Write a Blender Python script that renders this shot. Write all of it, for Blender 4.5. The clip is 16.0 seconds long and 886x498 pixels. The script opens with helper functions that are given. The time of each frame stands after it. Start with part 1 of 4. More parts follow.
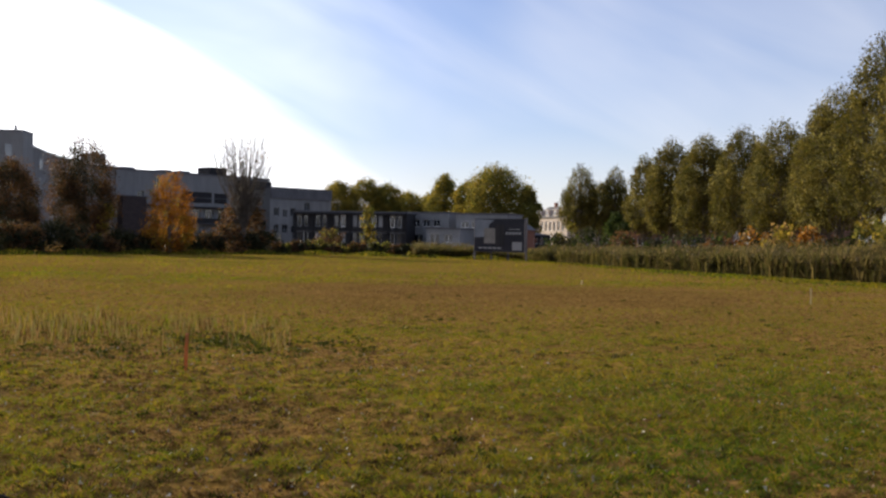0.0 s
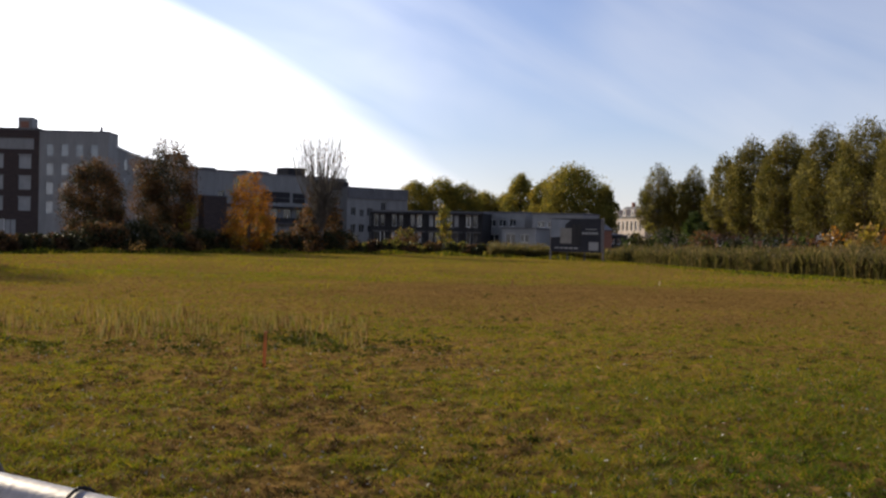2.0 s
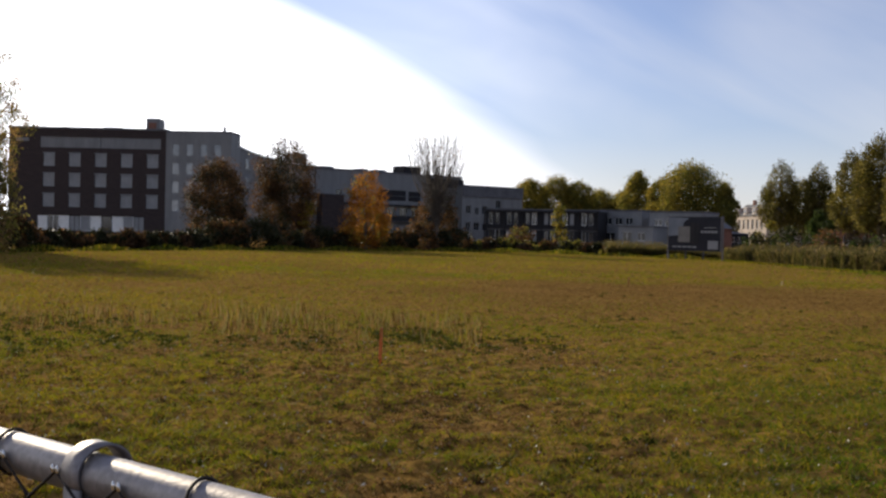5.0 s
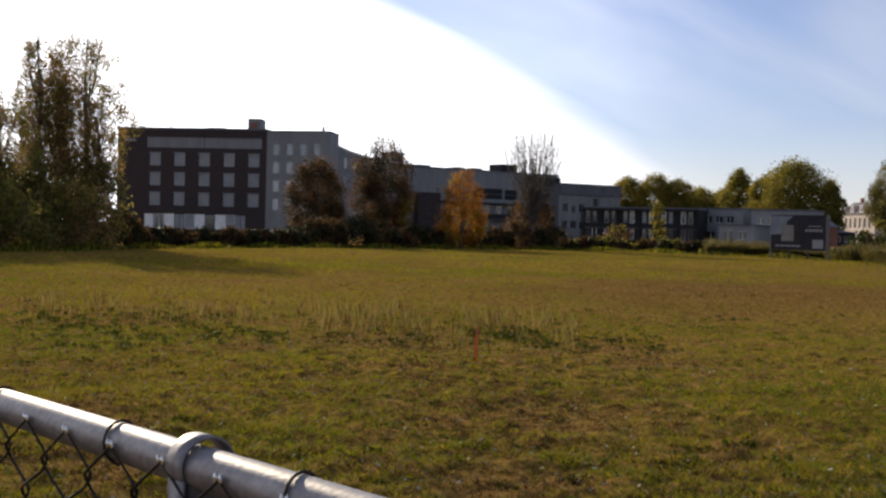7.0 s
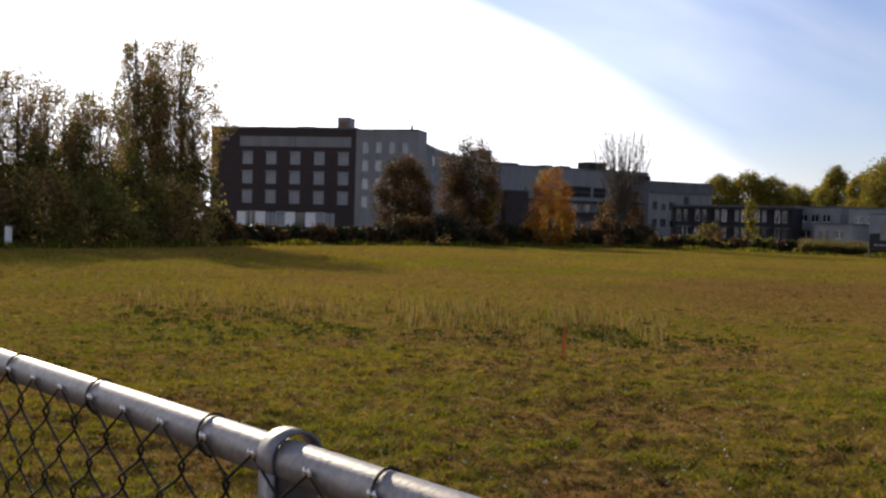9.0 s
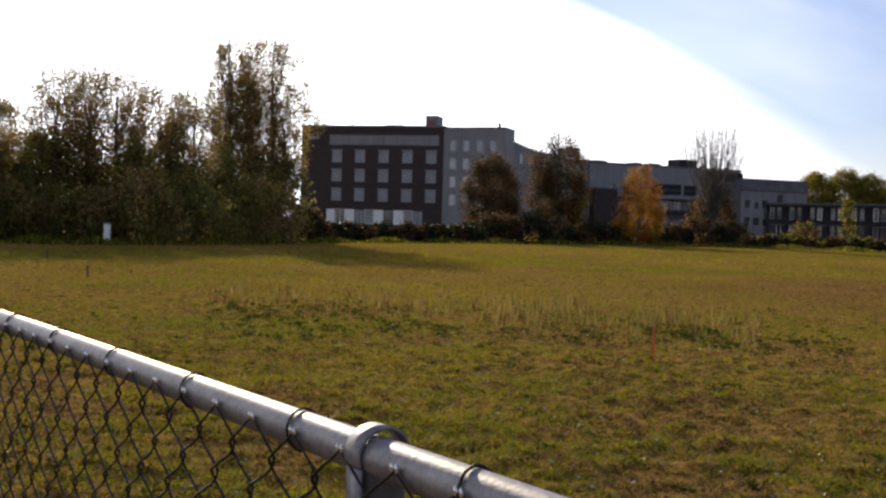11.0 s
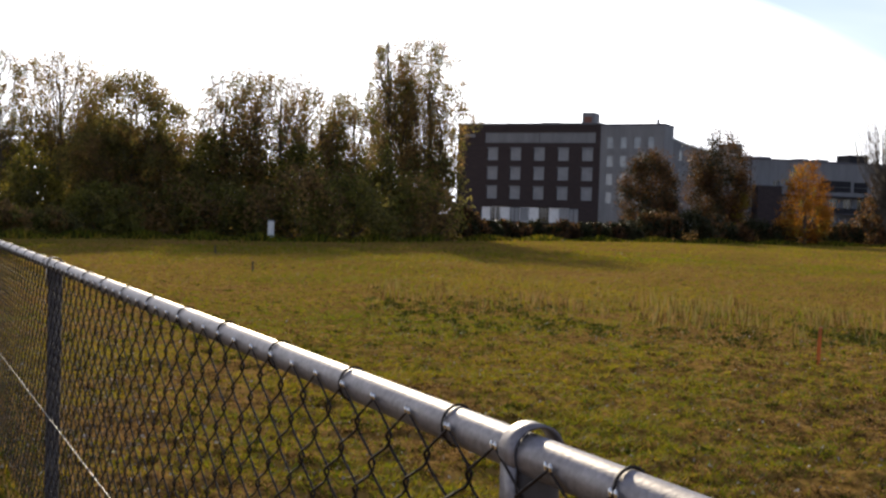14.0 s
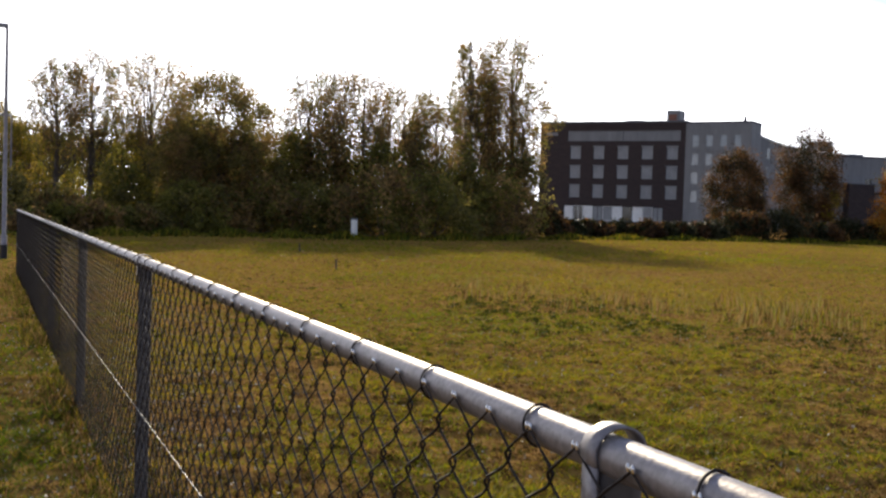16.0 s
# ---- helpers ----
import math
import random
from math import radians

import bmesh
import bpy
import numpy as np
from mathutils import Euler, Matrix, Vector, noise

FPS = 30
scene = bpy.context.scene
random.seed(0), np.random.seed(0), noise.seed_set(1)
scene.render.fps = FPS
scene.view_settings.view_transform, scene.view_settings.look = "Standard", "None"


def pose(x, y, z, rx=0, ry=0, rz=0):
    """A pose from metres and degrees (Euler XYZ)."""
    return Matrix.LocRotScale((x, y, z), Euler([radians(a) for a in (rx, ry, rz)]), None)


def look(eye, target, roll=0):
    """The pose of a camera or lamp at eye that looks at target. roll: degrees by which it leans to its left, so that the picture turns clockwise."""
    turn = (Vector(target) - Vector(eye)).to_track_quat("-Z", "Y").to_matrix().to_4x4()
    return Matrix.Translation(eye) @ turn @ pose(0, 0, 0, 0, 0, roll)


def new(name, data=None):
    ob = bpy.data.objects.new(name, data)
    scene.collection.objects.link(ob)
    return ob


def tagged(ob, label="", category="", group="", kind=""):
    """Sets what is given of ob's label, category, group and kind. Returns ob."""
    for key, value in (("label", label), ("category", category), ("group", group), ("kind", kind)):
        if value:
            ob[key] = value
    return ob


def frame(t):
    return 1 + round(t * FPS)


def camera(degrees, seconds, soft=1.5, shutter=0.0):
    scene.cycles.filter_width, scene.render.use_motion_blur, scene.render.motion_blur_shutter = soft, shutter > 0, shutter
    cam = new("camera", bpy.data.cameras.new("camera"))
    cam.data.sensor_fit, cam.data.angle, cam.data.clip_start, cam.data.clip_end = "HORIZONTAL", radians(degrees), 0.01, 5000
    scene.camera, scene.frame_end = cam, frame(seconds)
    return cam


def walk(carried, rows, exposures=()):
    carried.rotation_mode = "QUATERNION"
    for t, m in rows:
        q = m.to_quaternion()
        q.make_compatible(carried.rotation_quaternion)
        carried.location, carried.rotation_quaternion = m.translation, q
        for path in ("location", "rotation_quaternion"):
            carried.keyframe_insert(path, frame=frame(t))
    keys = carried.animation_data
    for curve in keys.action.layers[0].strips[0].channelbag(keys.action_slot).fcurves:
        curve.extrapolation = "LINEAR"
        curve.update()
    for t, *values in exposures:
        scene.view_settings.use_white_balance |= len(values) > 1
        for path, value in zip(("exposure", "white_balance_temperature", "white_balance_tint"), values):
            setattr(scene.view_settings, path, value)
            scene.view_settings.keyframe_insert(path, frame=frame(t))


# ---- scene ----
cam = camera(45.0, 16.0, soft=2.5)
# seconds, yaw, pitch, roll: the eye stays in its place and turns
EYE = (0.002, -0.006, 1.402)
PATH = [
    (0.0, 0.00, -0.54, -1.04),
    (0.5, 1.35, -0.58, -1.09),
    (1.0, 2.79, -0.61, -1.14),
    (1.5, 3.43, -0.62, -1.15),
    (2.0, 4.06, -0.63, -1.17),
    (2.5, 4.90, -0.64, -1.18),
    (3.0, 5.90, -0.65, -1.20),
    (3.5, 6.68, -0.69, -1.24),
    (6.0, 12.84, -0.98, -1.34),
    (6.5, 14.03, -1.03, -1.37),
    (7.0, 15.36, -1.08, -1.39),
    (7.5, 16.44, -1.13, -1.42),
    (8.0, 17.73, -1.17, -1.45),
    (8.5, 19.02, -1.24, -1.47),
    (9.0, 20.05, -1.31, -1.55),
    (11.5, 26.05, -1.59, -1.69),
    (12.0, 27.36, -1.62, -1.75),
    (12.5, 28.63, -1.65, -1.72),
    (13.0, 30.18, -1.77, -1.73),
    (13.5, 31.55, -1.82, -1.73),
    (14.0, 33.04, -1.91, -1.75),
    (14.5, 34.36, -1.99, -1.80),
    (15.0, 35.63, -2.06, -1.85),
    (15.5, 36.42, -2.08, -1.86),
    (16.0, 37.43, -2.11, -1.81)]
walk(cam, [(t, pose(*EYE, 90 + p, r, w)) for t, w, p, r in PATH],
     [(0.0, 0.67), (2.0, 0.50), (3.5, 0.41), (6.0, 0.43), (8.0, 0.49), (11.5, 0.57), (14.0, 0.67), (16.0, 0.84)])

# ---- sky, sun ----
SUN_BEARING, SUN_HEIGHT = 42.75, 19.0      # degrees to the left of ahead, degrees above the horizon
SUN_WAY = Vector((-math.sin(radians(SUN_BEARING)) * math.cos(radians(SUN_HEIGHT)),
                  math.cos(radians(SUN_BEARING)) * math.cos(radians(SUN_HEIGHT)), math.sin(radians(SUN_HEIGHT))))


def sky_way(bearing, height):
    a, e = radians(bearing), radians(height)
    return Vector((-math.sin(a) * math.cos(e), math.cos(a) * math.cos(e), math.sin(e)))


def build_world():
    w = bpy.data.worlds.new("sky")
    scene.world = w
    w.use_nodes = True
    nt = w.node_tree
    nt.nodes.clear()
    n, l = nt.nodes.new, nt.links.new

    def math_node(kind, a, b, c=None, clamp=False):
        m = n("ShaderNodeMath")
        m.operation, m.use_clamp = kind, clamp
        for k, value in enumerate((a, b, c)):
            if value is None:
                continue
            if isinstance(value, (int, float)):
                m.inputs[k].default_value = value
            else:
                l(value, m.inputs[k])
        return m.outputs["Value"]

    def smooth(value, lo, hi, to=1.0):
        r = n("ShaderNodeMapRange")
        r.interpolation_type = "SMOOTHSTEP"
        r.inputs["From Min"].default_value, r.inputs["From Max"].default_value, r.inputs["To Max"].default_value = lo, hi, to
        l(value, r.inputs["Value"])
        return r.outputs["Result"]

    def dot(way):
        d = n("ShaderNodeVectorMath")
        d.operation = "DOT_PRODUCT"
        d.inputs[1].default_value = way
        l(tc.outputs["Generated"], d.inputs[0])
        return d.outputs["Value"]

    def wisps(across, along, size, detail, shift):
        """Noise drawn out along the veil's edge."""
        c = n("ShaderNodeCombineXYZ")
        for k, (way, stretch) in enumerate(((edge, across), (drift, along), (edge.cross(drift), along))):
            l(math_node("MULTIPLY_ADD", dot(way), stretch, shift), c.inputs[k])
        nz = n("ShaderNodeTexNoise")
        nz.inputs["Scale"].default_value, nz.inputs["Detail"].default_value = size, detail
        nz.inputs["Roughness"].default_value, nz.inputs["Distortion"].default_value = 0.5, 0.6
        l(c.outputs["Vector"], nz.inputs["Vector"])
        return nz.outputs["Fac"]

    out, bg = n("ShaderNodeOutputWorld"), n("ShaderNodeBackground")
    tc = n("ShaderNodeTexCoord")
    sky = n("ShaderNodeTexSky")
    sky.sky_type, sky.sun_disc = "NISHITA", False
    sky.sun_elevation, sky.sun_rotation = radians(SUN_HEIGHT), radians(-SUN_BEARING)
    sky.air_density, sky.dust_density, sky.ozone_density = 1.0, 0.15, 2.5
    # a veil of thin high cloud on the sun's side, with a soft slanting edge, and loose wisps beyond it
    edge = sky_way(20.6, 12.0).cross(sky_way(0.6, 3.0)).normalized()
    if edge.dot(sky_way(30, 3)) < 0:
        edge = -edge
    drift = (sky_way(20.6, 12.0) - sky_way(0.6, 3.0)).normalized()
    streak = wisps(3.8, 1.1, 1.4, 3.0, 2.3)
    fine_streak = wisps(7.5, 1.5, 1.6, 4.0, 7.1)
    bank = smooth(math_node("MULTIPLY_ADD", streak, 0.07, math_node("SUBTRACT", dot(edge), 0.040)), -0.026, 0.027)
    haze = smooth(dot(Vector((0, 0, 1))), 0.17, -0.01, 0.55)
    loose = smooth(math_node("MULTIPLY_ADD", fine_streak, 0.45, math_node("MULTIPLY", streak, 0.6)), 0.27, 0.88, 0.68)
    glow = smooth(dot(SUN_WAY), 0.70, 1.0)
    thin = math_node("MULTIPLY", math_node("MAXIMUM", haze, loose), math_node("MULTIPLY_ADD", glow, -0.75, 1.0))
    cover = math_node("MAXIMUM", bank, thin)
    power = math_node("MULTIPLY_ADD", glow, 13.0, math_node("MULTIPLY_ADD", bank, 1.6, 7.6))
    cloud = n("ShaderNodeMix")
    cloud.data_type, cloud.blend_type = "RGBA", "MULTIPLY"
    cloud.inputs["Factor"].default_value = 1.0
    cloud.inputs["A"].default_value = (0.955, 0.955, 1.0, 1)
    l(power, cloud.inputs["B"])
    clear = n("ShaderNodeMix")
    clear.data_type, clear.blend_type = "RGBA", "MULTIPLY"
    clear.inputs["Factor"].default_value = 1.0
    clear.inputs["B"].default_value = (0.79, 0.755, 0.96, 1)
    l(sky.outputs["Color"], clear.inputs["A"])
    mix = n("ShaderNodeMix")
    mix.data_type = "RGBA"
    l(cover, mix.inputs["Factor"])
    l(clear.outputs["Result"], mix.inputs["A"])
    l(cloud.outputs["Result"], mix.inputs["B"])
    l(mix.outputs["Result"], bg.inputs["Color"])
    bg.inputs["Strength"].default_value = 0.085
    l(bg.outputs["Background"], out.inputs["Surface"])


build_world()
sun_data = bpy.data.lights.new("sun", "SUN")
sun_data.energy, sun_data.angle, sun_data.color = 3.7, radians(0.6), (1.0, 0.85, 0.62)
sun = new("sun", sun_data)
sun.matrix_world = look(SUN_WAY * 300, (0, 0, 0))


# ---- materials ----
def material(name, stops, scale=4.0, rough=0.8, metal=0.0, bump=0.0, island=0.0, fine=0.0, through_light=0.0, coords="Object",
             stretch=(1, 1, 1), specular=0.5, tint=(1, 1, 1), grain=9.0):
    """stops: colours that a broad noise runs through. fine: strength of a finer grain. island: spread of tone from piece to piece."""
    m = bpy.data.materials.new(name)
    m.use_nodes = True
    nt = m.node_tree
    n, l = nt.nodes.new, nt.links.new
    bsdf, out = nt.nodes["Principled BSDF"], nt.nodes["Material Output"]
    tc, mp = n("ShaderNodeTexCoord"), n("ShaderNodeMapping")
    mp.inputs["Scale"].default_value = stretch
    l(tc.outputs[coords], mp.inputs["Vector"])
    a = n("ShaderNodeTexNoise")
    a.inputs["Scale"].default_value, a.inputs["Detail"].default_value, a.inputs["Roughness"].default_value = scale, 5.0, 0.6
    l(mp.outputs["Vector"], a.inputs["Vector"])
    ramp = n("ShaderNodeValToRGB")
    el = ramp.color_ramp.elements
    while len(el) < len(stops):
        el.new(0.5)
    for i, c in enumerate(stops):
        el[i].position = 0.3 + 0.4 * i / max(1, len(stops) - 1)
        el[i].color = (*c, 1)
    value = a.outputs["Fac"]
    if island:
        geo = n("ShaderNodeNewGeometry")
        shift = n("ShaderNodeMath")
        shift.operation = "MULTIPLY_ADD"
        l(geo.outputs["Random Per Island"], shift.inputs[0])
        shift.inputs[1].default_value = island
        add = n("ShaderNodeMath")
        add.operation = "SUBTRACT"
        l(value, add.inputs[0])
        add.inputs[1].default_value = island / 2
        l(add.outputs["Value"], shift.inputs[2])
        value = shift.outputs["Value"]
    l(value, ramp.inputs["Fac"])
    colour = ramp.outputs["Color"]
    b = n("ShaderNodeTexNoise")
    b.inputs["Scale"].default_value, b.inputs["Detail"].default_value = scale * grain, 4.0
    l(mp.outputs["Vector"], b.inputs["Vector"])
    if fine:
        mul = n("ShaderNodeMapRange")
        mul.inputs["From Min"].default_value, mul.inputs["From Max"].default_value = 0.3, 0.7
        mul.inputs["To Min"].default_value, mul.inputs["To Max"].default_value = 1 - fine, 1 + fine
        l(b.outputs["Fac"], mul.inputs["Value"])
        mx = n("ShaderNodeMix")
        mx.data_type, mx.blend_type = "RGBA", "MULTIPLY"
        mx.inputs["Factor"].default_value = 1
        l(colour, mx.inputs["A"])
        l(mul.outputs["Result"], mx.inputs["B"])
        colour = mx.outputs["Result"]
    l(colour, bsdf.inputs["Base Color"])
    bsdf.inputs["Roughness"].default_value, bsdf.inputs["Metallic"].default_value = rough, metal
    bsdf.inputs["Specular IOR Level"].default_value = specular
    if bump:
        bp = n("ShaderNodeBump")
        bp.inputs["Strength"].default_value, bp.inputs["Distance"].default_value = bump, 0.02
        l(b.outputs["Fac"], bp.inputs["Height"])
        l(bp.outputs["Normal"], bsdf.inputs["Normal"])
    if through_light:
        tr, mixer = n("ShaderNodeBsdfTranslucent"), n("ShaderNodeMixShader")
        warm = n("ShaderNodeMix")
        warm.data_type, warm.blend_type = "RGBA", "MULTIPLY"
        warm.inputs["Factor"].default_value = 1
        warm.inputs["B"].default_value = (*tint, 1)
        l(colour, warm.inputs["A"])
        l(warm.outputs["Result"], tr.inputs["Color"])
        mixer.inputs["Fac"].default_value = through_light
        l(bsdf.outputs["BSDF"], mixer.inputs[1])
        l(tr.outputs["BSDF"], mixer.inputs[2])
        l(mixer.outputs["Shader"], out.inputs["Surface"])
    return m


def leaf_material(name, stops, island=0.5, lit=0.58):
    return material(name, stops, scale=0.35, rough=0.6, island=island, through_light=lit, tint=(1.45, 1.4, 0.95), specular=0.12)


SOIL = material("field_turf", [(0.138, 0.079, 0.026), (0.172, 0.104, 0.029), (0.195, 0.113, 0.036), (0.130, 0.110, 0.022)], scale=0.13, fine=0.75,
                rough=1.0, bump=1.0, specular=0.0, grain=70.0)
BLADE = material("grass_blade", [(0.104, 0.143, 0.014), (0.168, 0.171, 0.021), (0.238, 0.180, 0.035)], scale=0.13, island=0.45, rough=0.7,
                 through_light=0.5, tint=(1.4, 1.25, 0.5), specular=0.08)
THATCH = material("dry_thatch", [(0.072, 0.040, 0.013), (0.195, 0.108, 0.034), (0.36, 0.222, 0.088)], scale=0.5, island=0.8, rough=0.8, through_light=0.35, specular=0.05)
LUSH = material("lush_grass_blade", [(0.052, 0.096, 0.010), (0.088, 0.128, 0.014), (0.13, 0.142, 0.022)], scale=0.3, island=0.5, rough=0.7, through_light=0.5, tint=(1.3, 1.25, 0.5), specular=0.08)
RED_DRY = material("reddish_seed_grass", [(0.15, 0.088, 0.028), (0.21, 0.128, 0.040), (0.27, 0.175, 0.056)], scale=0.4, island=0.5, rough=0.8, through_light=0.35, specular=0.05)
DEAD = material("dead_stems", [(0.030, 0.018, 0.010), (0.065, 0.040, 0.022)], scale=0.5, island=0.6, rough=0.9, through_light=0.2, specular=0.03)
STALK = material("dry_stalk", [(0.17, 0.15, 0.04), (0.28, 0.23, 0.09)], scale=0.5, island=0.5, rough=0.7, through_light=0.4, specular=0.2)
WEED = material("weed_leaf", [(0.035, 0.042, 0.006), (0.075, 0.082, 0.010)], scale=0.6, island=0.4, rough=0.7, through_light=0.35, specular=0.08)
PALE_LITTER = material("pale_leaf_litter", [(0.22, 0.17, 0.10), (0.40, 0.35, 0.27), (0.50, 0.46, 0.39)], scale=3, island=0.8, rough=0.8, specular=0.15)
LITTER = material("leaf_litter", [(0.12, 0.07, 0.035), (0.20, 0.14, 0.08), (0.33, 0.28, 0.22)], scale=3, island=0.8, rough=0.85, specular=0.1)
BARK = material("bark", [(0.05, 0.04, 0.03), (0.12, 0.10, 0.08)], scale=3, rough=0.95, bump=0.6, fine=0.3)
GREEN = leaf_material("leaves_olive", [(0.075, 0.082, 0.022), (0.130, 0.130, 0.034), (0.20, 0.175, 0.048)])
LIME = leaf_material("leaves_lime", [(0.044, 0.045, 0.013), (0.078, 0.073, 0.019), (0.125, 0.100, 0.028)])
YELLOW = leaf_material("leaves_yellow", [(0.10, 0.09, 0.02), (0.20, 0.16, 0.03), (0.32, 0.235, 0.045)])
ORANGE = leaf_material("leaves_orange", [(0.15, 0.062, 0.012), (0.27, 0.11, 0.018), (0.36, 0.17, 0.028)])
BROWN = leaf_material("leaves_brown", [(0.13, 0.092, 0.055), (0.21, 0.142, 0.072), (0.31, 0.20, 0.09)], lit=0.70)
DARK = leaf_material("leaves_dark", [(0.085, 0.086, 0.042), (0.15, 0.138, 0.058), (0.22, 0.185, 0.07)], lit=0.70)
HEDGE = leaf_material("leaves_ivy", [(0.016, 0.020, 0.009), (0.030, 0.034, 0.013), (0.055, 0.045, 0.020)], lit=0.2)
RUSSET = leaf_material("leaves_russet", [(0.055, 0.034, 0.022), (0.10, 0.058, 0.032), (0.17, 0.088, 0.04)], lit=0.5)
EVERGREEN = leaf_material("leaves_evergreen", [(0.022, 0.036, 0.012), (0.045, 0.065, 0.02)])
REED = leaf_material("reed_blade", [(0.042, 0.044, 0.017), (0.080, 0.075, 0.028), (0.140, 0.110, 0.054)], island=0.6)
PLUME = leaf_material("reed_plume", [(0.09, 0.065, 0.04), (0.17, 0.125, 0.08)], island=0.7)
GALV = material("galvanised_steel", [(0.155, 0.145, 0.155), (0.25, 0.238, 0.248)], scale=14, rough=0.5, metal=0.6, fine=0.2, bump=0.05)
WIRE = material("coated_wire", [(0.012, 0.009, 0.009), (0.024, 0.019, 0.018)], scale=20, rough=0.55, specular=0.18)
WIRE_END = material("bright_wire_end", [(0.6, 0.6, 0.6), (0.75, 0.75, 0.75)], scale=20, rough=0.25, metal=0.9)
POST = material("weathered_post", [(0.045, 0.043, 0.046), (0.085, 0.08, 0.082)], scale=7, rough=0.7, metal=0.0, fine=0.2)
BRICK = material("dark_brick", [(0.027, 0.019, 0.019), (0.046, 0.031, 0.029)], scale=0.8, fine=0.35, rough=0.9, stretch=(1, 1, 3))
PANEL = material("grey_cladding", [(0.135, 0.138, 0.142), (0.20, 0.202, 0.205)], scale=0.25, fine=0.1, rough=0.6, stretch=(3, 3, 0.4))
PALE = material("pale_render", [(0.17, 0.178, 0.19), (0.25, 0.255, 0.265)], scale=0.3, fine=0.08, rough=0.8)
ROOFING = material("roof_edge", [(0.07, 0.07, 0.08), (0.12, 0.12, 0.13)], scale=0.6, fine=0.2, rough=0.8)
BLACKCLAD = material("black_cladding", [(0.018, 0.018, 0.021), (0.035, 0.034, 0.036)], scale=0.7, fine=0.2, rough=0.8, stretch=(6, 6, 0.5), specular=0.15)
REDBRICK = material("red_brick", [(0.17, 0.075, 0.05), (0.25, 0.11, 0.075)], scale=0.8, fine=0.3, rough=0.9, stretch=(1, 1, 3))
WHITE = material("white_paint", [(0.66, 0.66, 0.64), (0.78, 0.78, 0.76)], scale=1.5, fine=0.05, rough=0.5)
CREAM = material("cream_render", [(0.40, 0.33, 0.28), (0.56, 0.48, 0.42)], scale=0.5, fine=0.15, rough=0.8)
FRAME = material("window_frame_paint", [(0.22, 0.23, 0.24), (0.30, 0.31, 0.32)], scale=2, rough=0.5)
GLASS = material("window_glass", [(0.16, 0.18, 0.20), (0.30, 0.32, 0.34)], scale=0.35, rough=0.08, specular=0.9)
DIMGLASS = material("dim_window_glass", [(0.012, 0.014, 0.018), (0.05, 0.055, 0.06)], scale=0.5, rough=0.08, specular=0.8)
BLIND = material("window_with_blind", [(0.19, 0.195, 0.205), (0.28, 0.285, 0.29)], scale=0.5, rough=0.3, specular=0.4)
BOARD = material("board_print", [(0.016, 0.017, 0.024), (0.028, 0.029, 0.038)], scale=0.8, rough=0.7, specular=0.15)
BOARD_SKY = material("board_print_blue", [(0.11, 0.13, 0.16), (0.20, 0.22, 0.26)], scale=0.7, rough=0.6, specular=0.2)
BOARD_GREY = material("board_print_grey", [(0.10, 0.095, 0.09), (0.18, 0.17, 0.16)], scale=2, rough=0.4)
TIMBER = material("stake_timber", [(0.24, 0.10, 0.04), (0.34, 0.15, 0.06)], scale=12, rough=0.85, fine=0.2, stretch=(1, 1, 0.2))
MARKER = material("orange_marker", [(0.48, 0.165, 0.045), (0.60, 0.23, 0.07)], scale=12, rough=0.6, through_light=0.4)
PALE_TIMBER = material("pale_stake_timber", [(0.52, 0.38, 0.16), (0.64, 0.50, 0.24)], scale=12, rough=0.85, stretch=(1, 1, 0.2))
PATH_MAT = material("path_gravel", [(0.22, 0.20, 0.18), (0.32, 0.30, 0.27)], scale=1.2, fine=0.3, rough=0.95)


# ---- helpers of this scene ----
def spot(bearing, distance, z=0.0):
    """A place at a bearing (degrees to the left of ahead) and a distance from the start."""
    return Vector((-math.sin(radians(bearing)) * distance, math.cos(radians(bearing)) * distance, z))


def mesh_of(name, verts, faces, mats, slots=None, smooth=False):
    """A mesh from arrays; faces all of one size."""
    verts, faces = np.asarray(verts, dtype=np.float32), np.asarray(faces, dtype=np.int32)
    me = bpy.data.meshes.new(name)
    k = faces.shape[1]
    me.vertices.add(len(verts))
    me.vertices.foreach_set("co", verts.ravel())
    me.loops.add(faces.size)
    me.loops.foreach_set("vertex_index", faces.ravel())
    me.polygons.add(len(faces))
    me.polygons.foreach_set("loop_start", np.arange(0, faces.size, k, dtype=np.int32))
    me.polygons.foreach_set("loop_total", np.full(len(faces), k, dtype=np.int32))
    for m in (mats if isinstance(mats, (list, tuple)) else [mats]):
        me.materials.append(m)
    if slots is not None:
        me.polygons.foreach_set("material_index", np.asarray(slots, dtype=np.int32))
    if smooth:
        me.polygons.foreach_set("use_smooth", np.ones(len(faces), dtype=bool))
    me.update(calc_edges=True)
    return me


def part(name, bm, mat, parent=None, label="", smooth=False):
    """One mesh object from a bmesh (or a ready mesh) under a thing or a part."""
    if isinstance(bm, bmesh.types.BMesh):
        me = bpy.data.meshes.new(name)
        bmesh.ops.recalc_face_normals(bm, faces=bm.faces)
        bm.to_mesh(me)
        bm.free()
        me.materials.append(mat)
        if smooth:
            me.polygons.foreach_set("use_smooth", np.ones(len(me.polygons), dtype=bool))
    else:
        me = bm
    ob = new(name, me)
    ob.parent = parent
    return tagged(ob, label)


def thing(name, m, label, category, group="", kind=""):
    ob = new(name)
    ob.matrix_world = m
    ob.empty_display_size = 0.2
    return tagged(ob, label, category, group, kind)


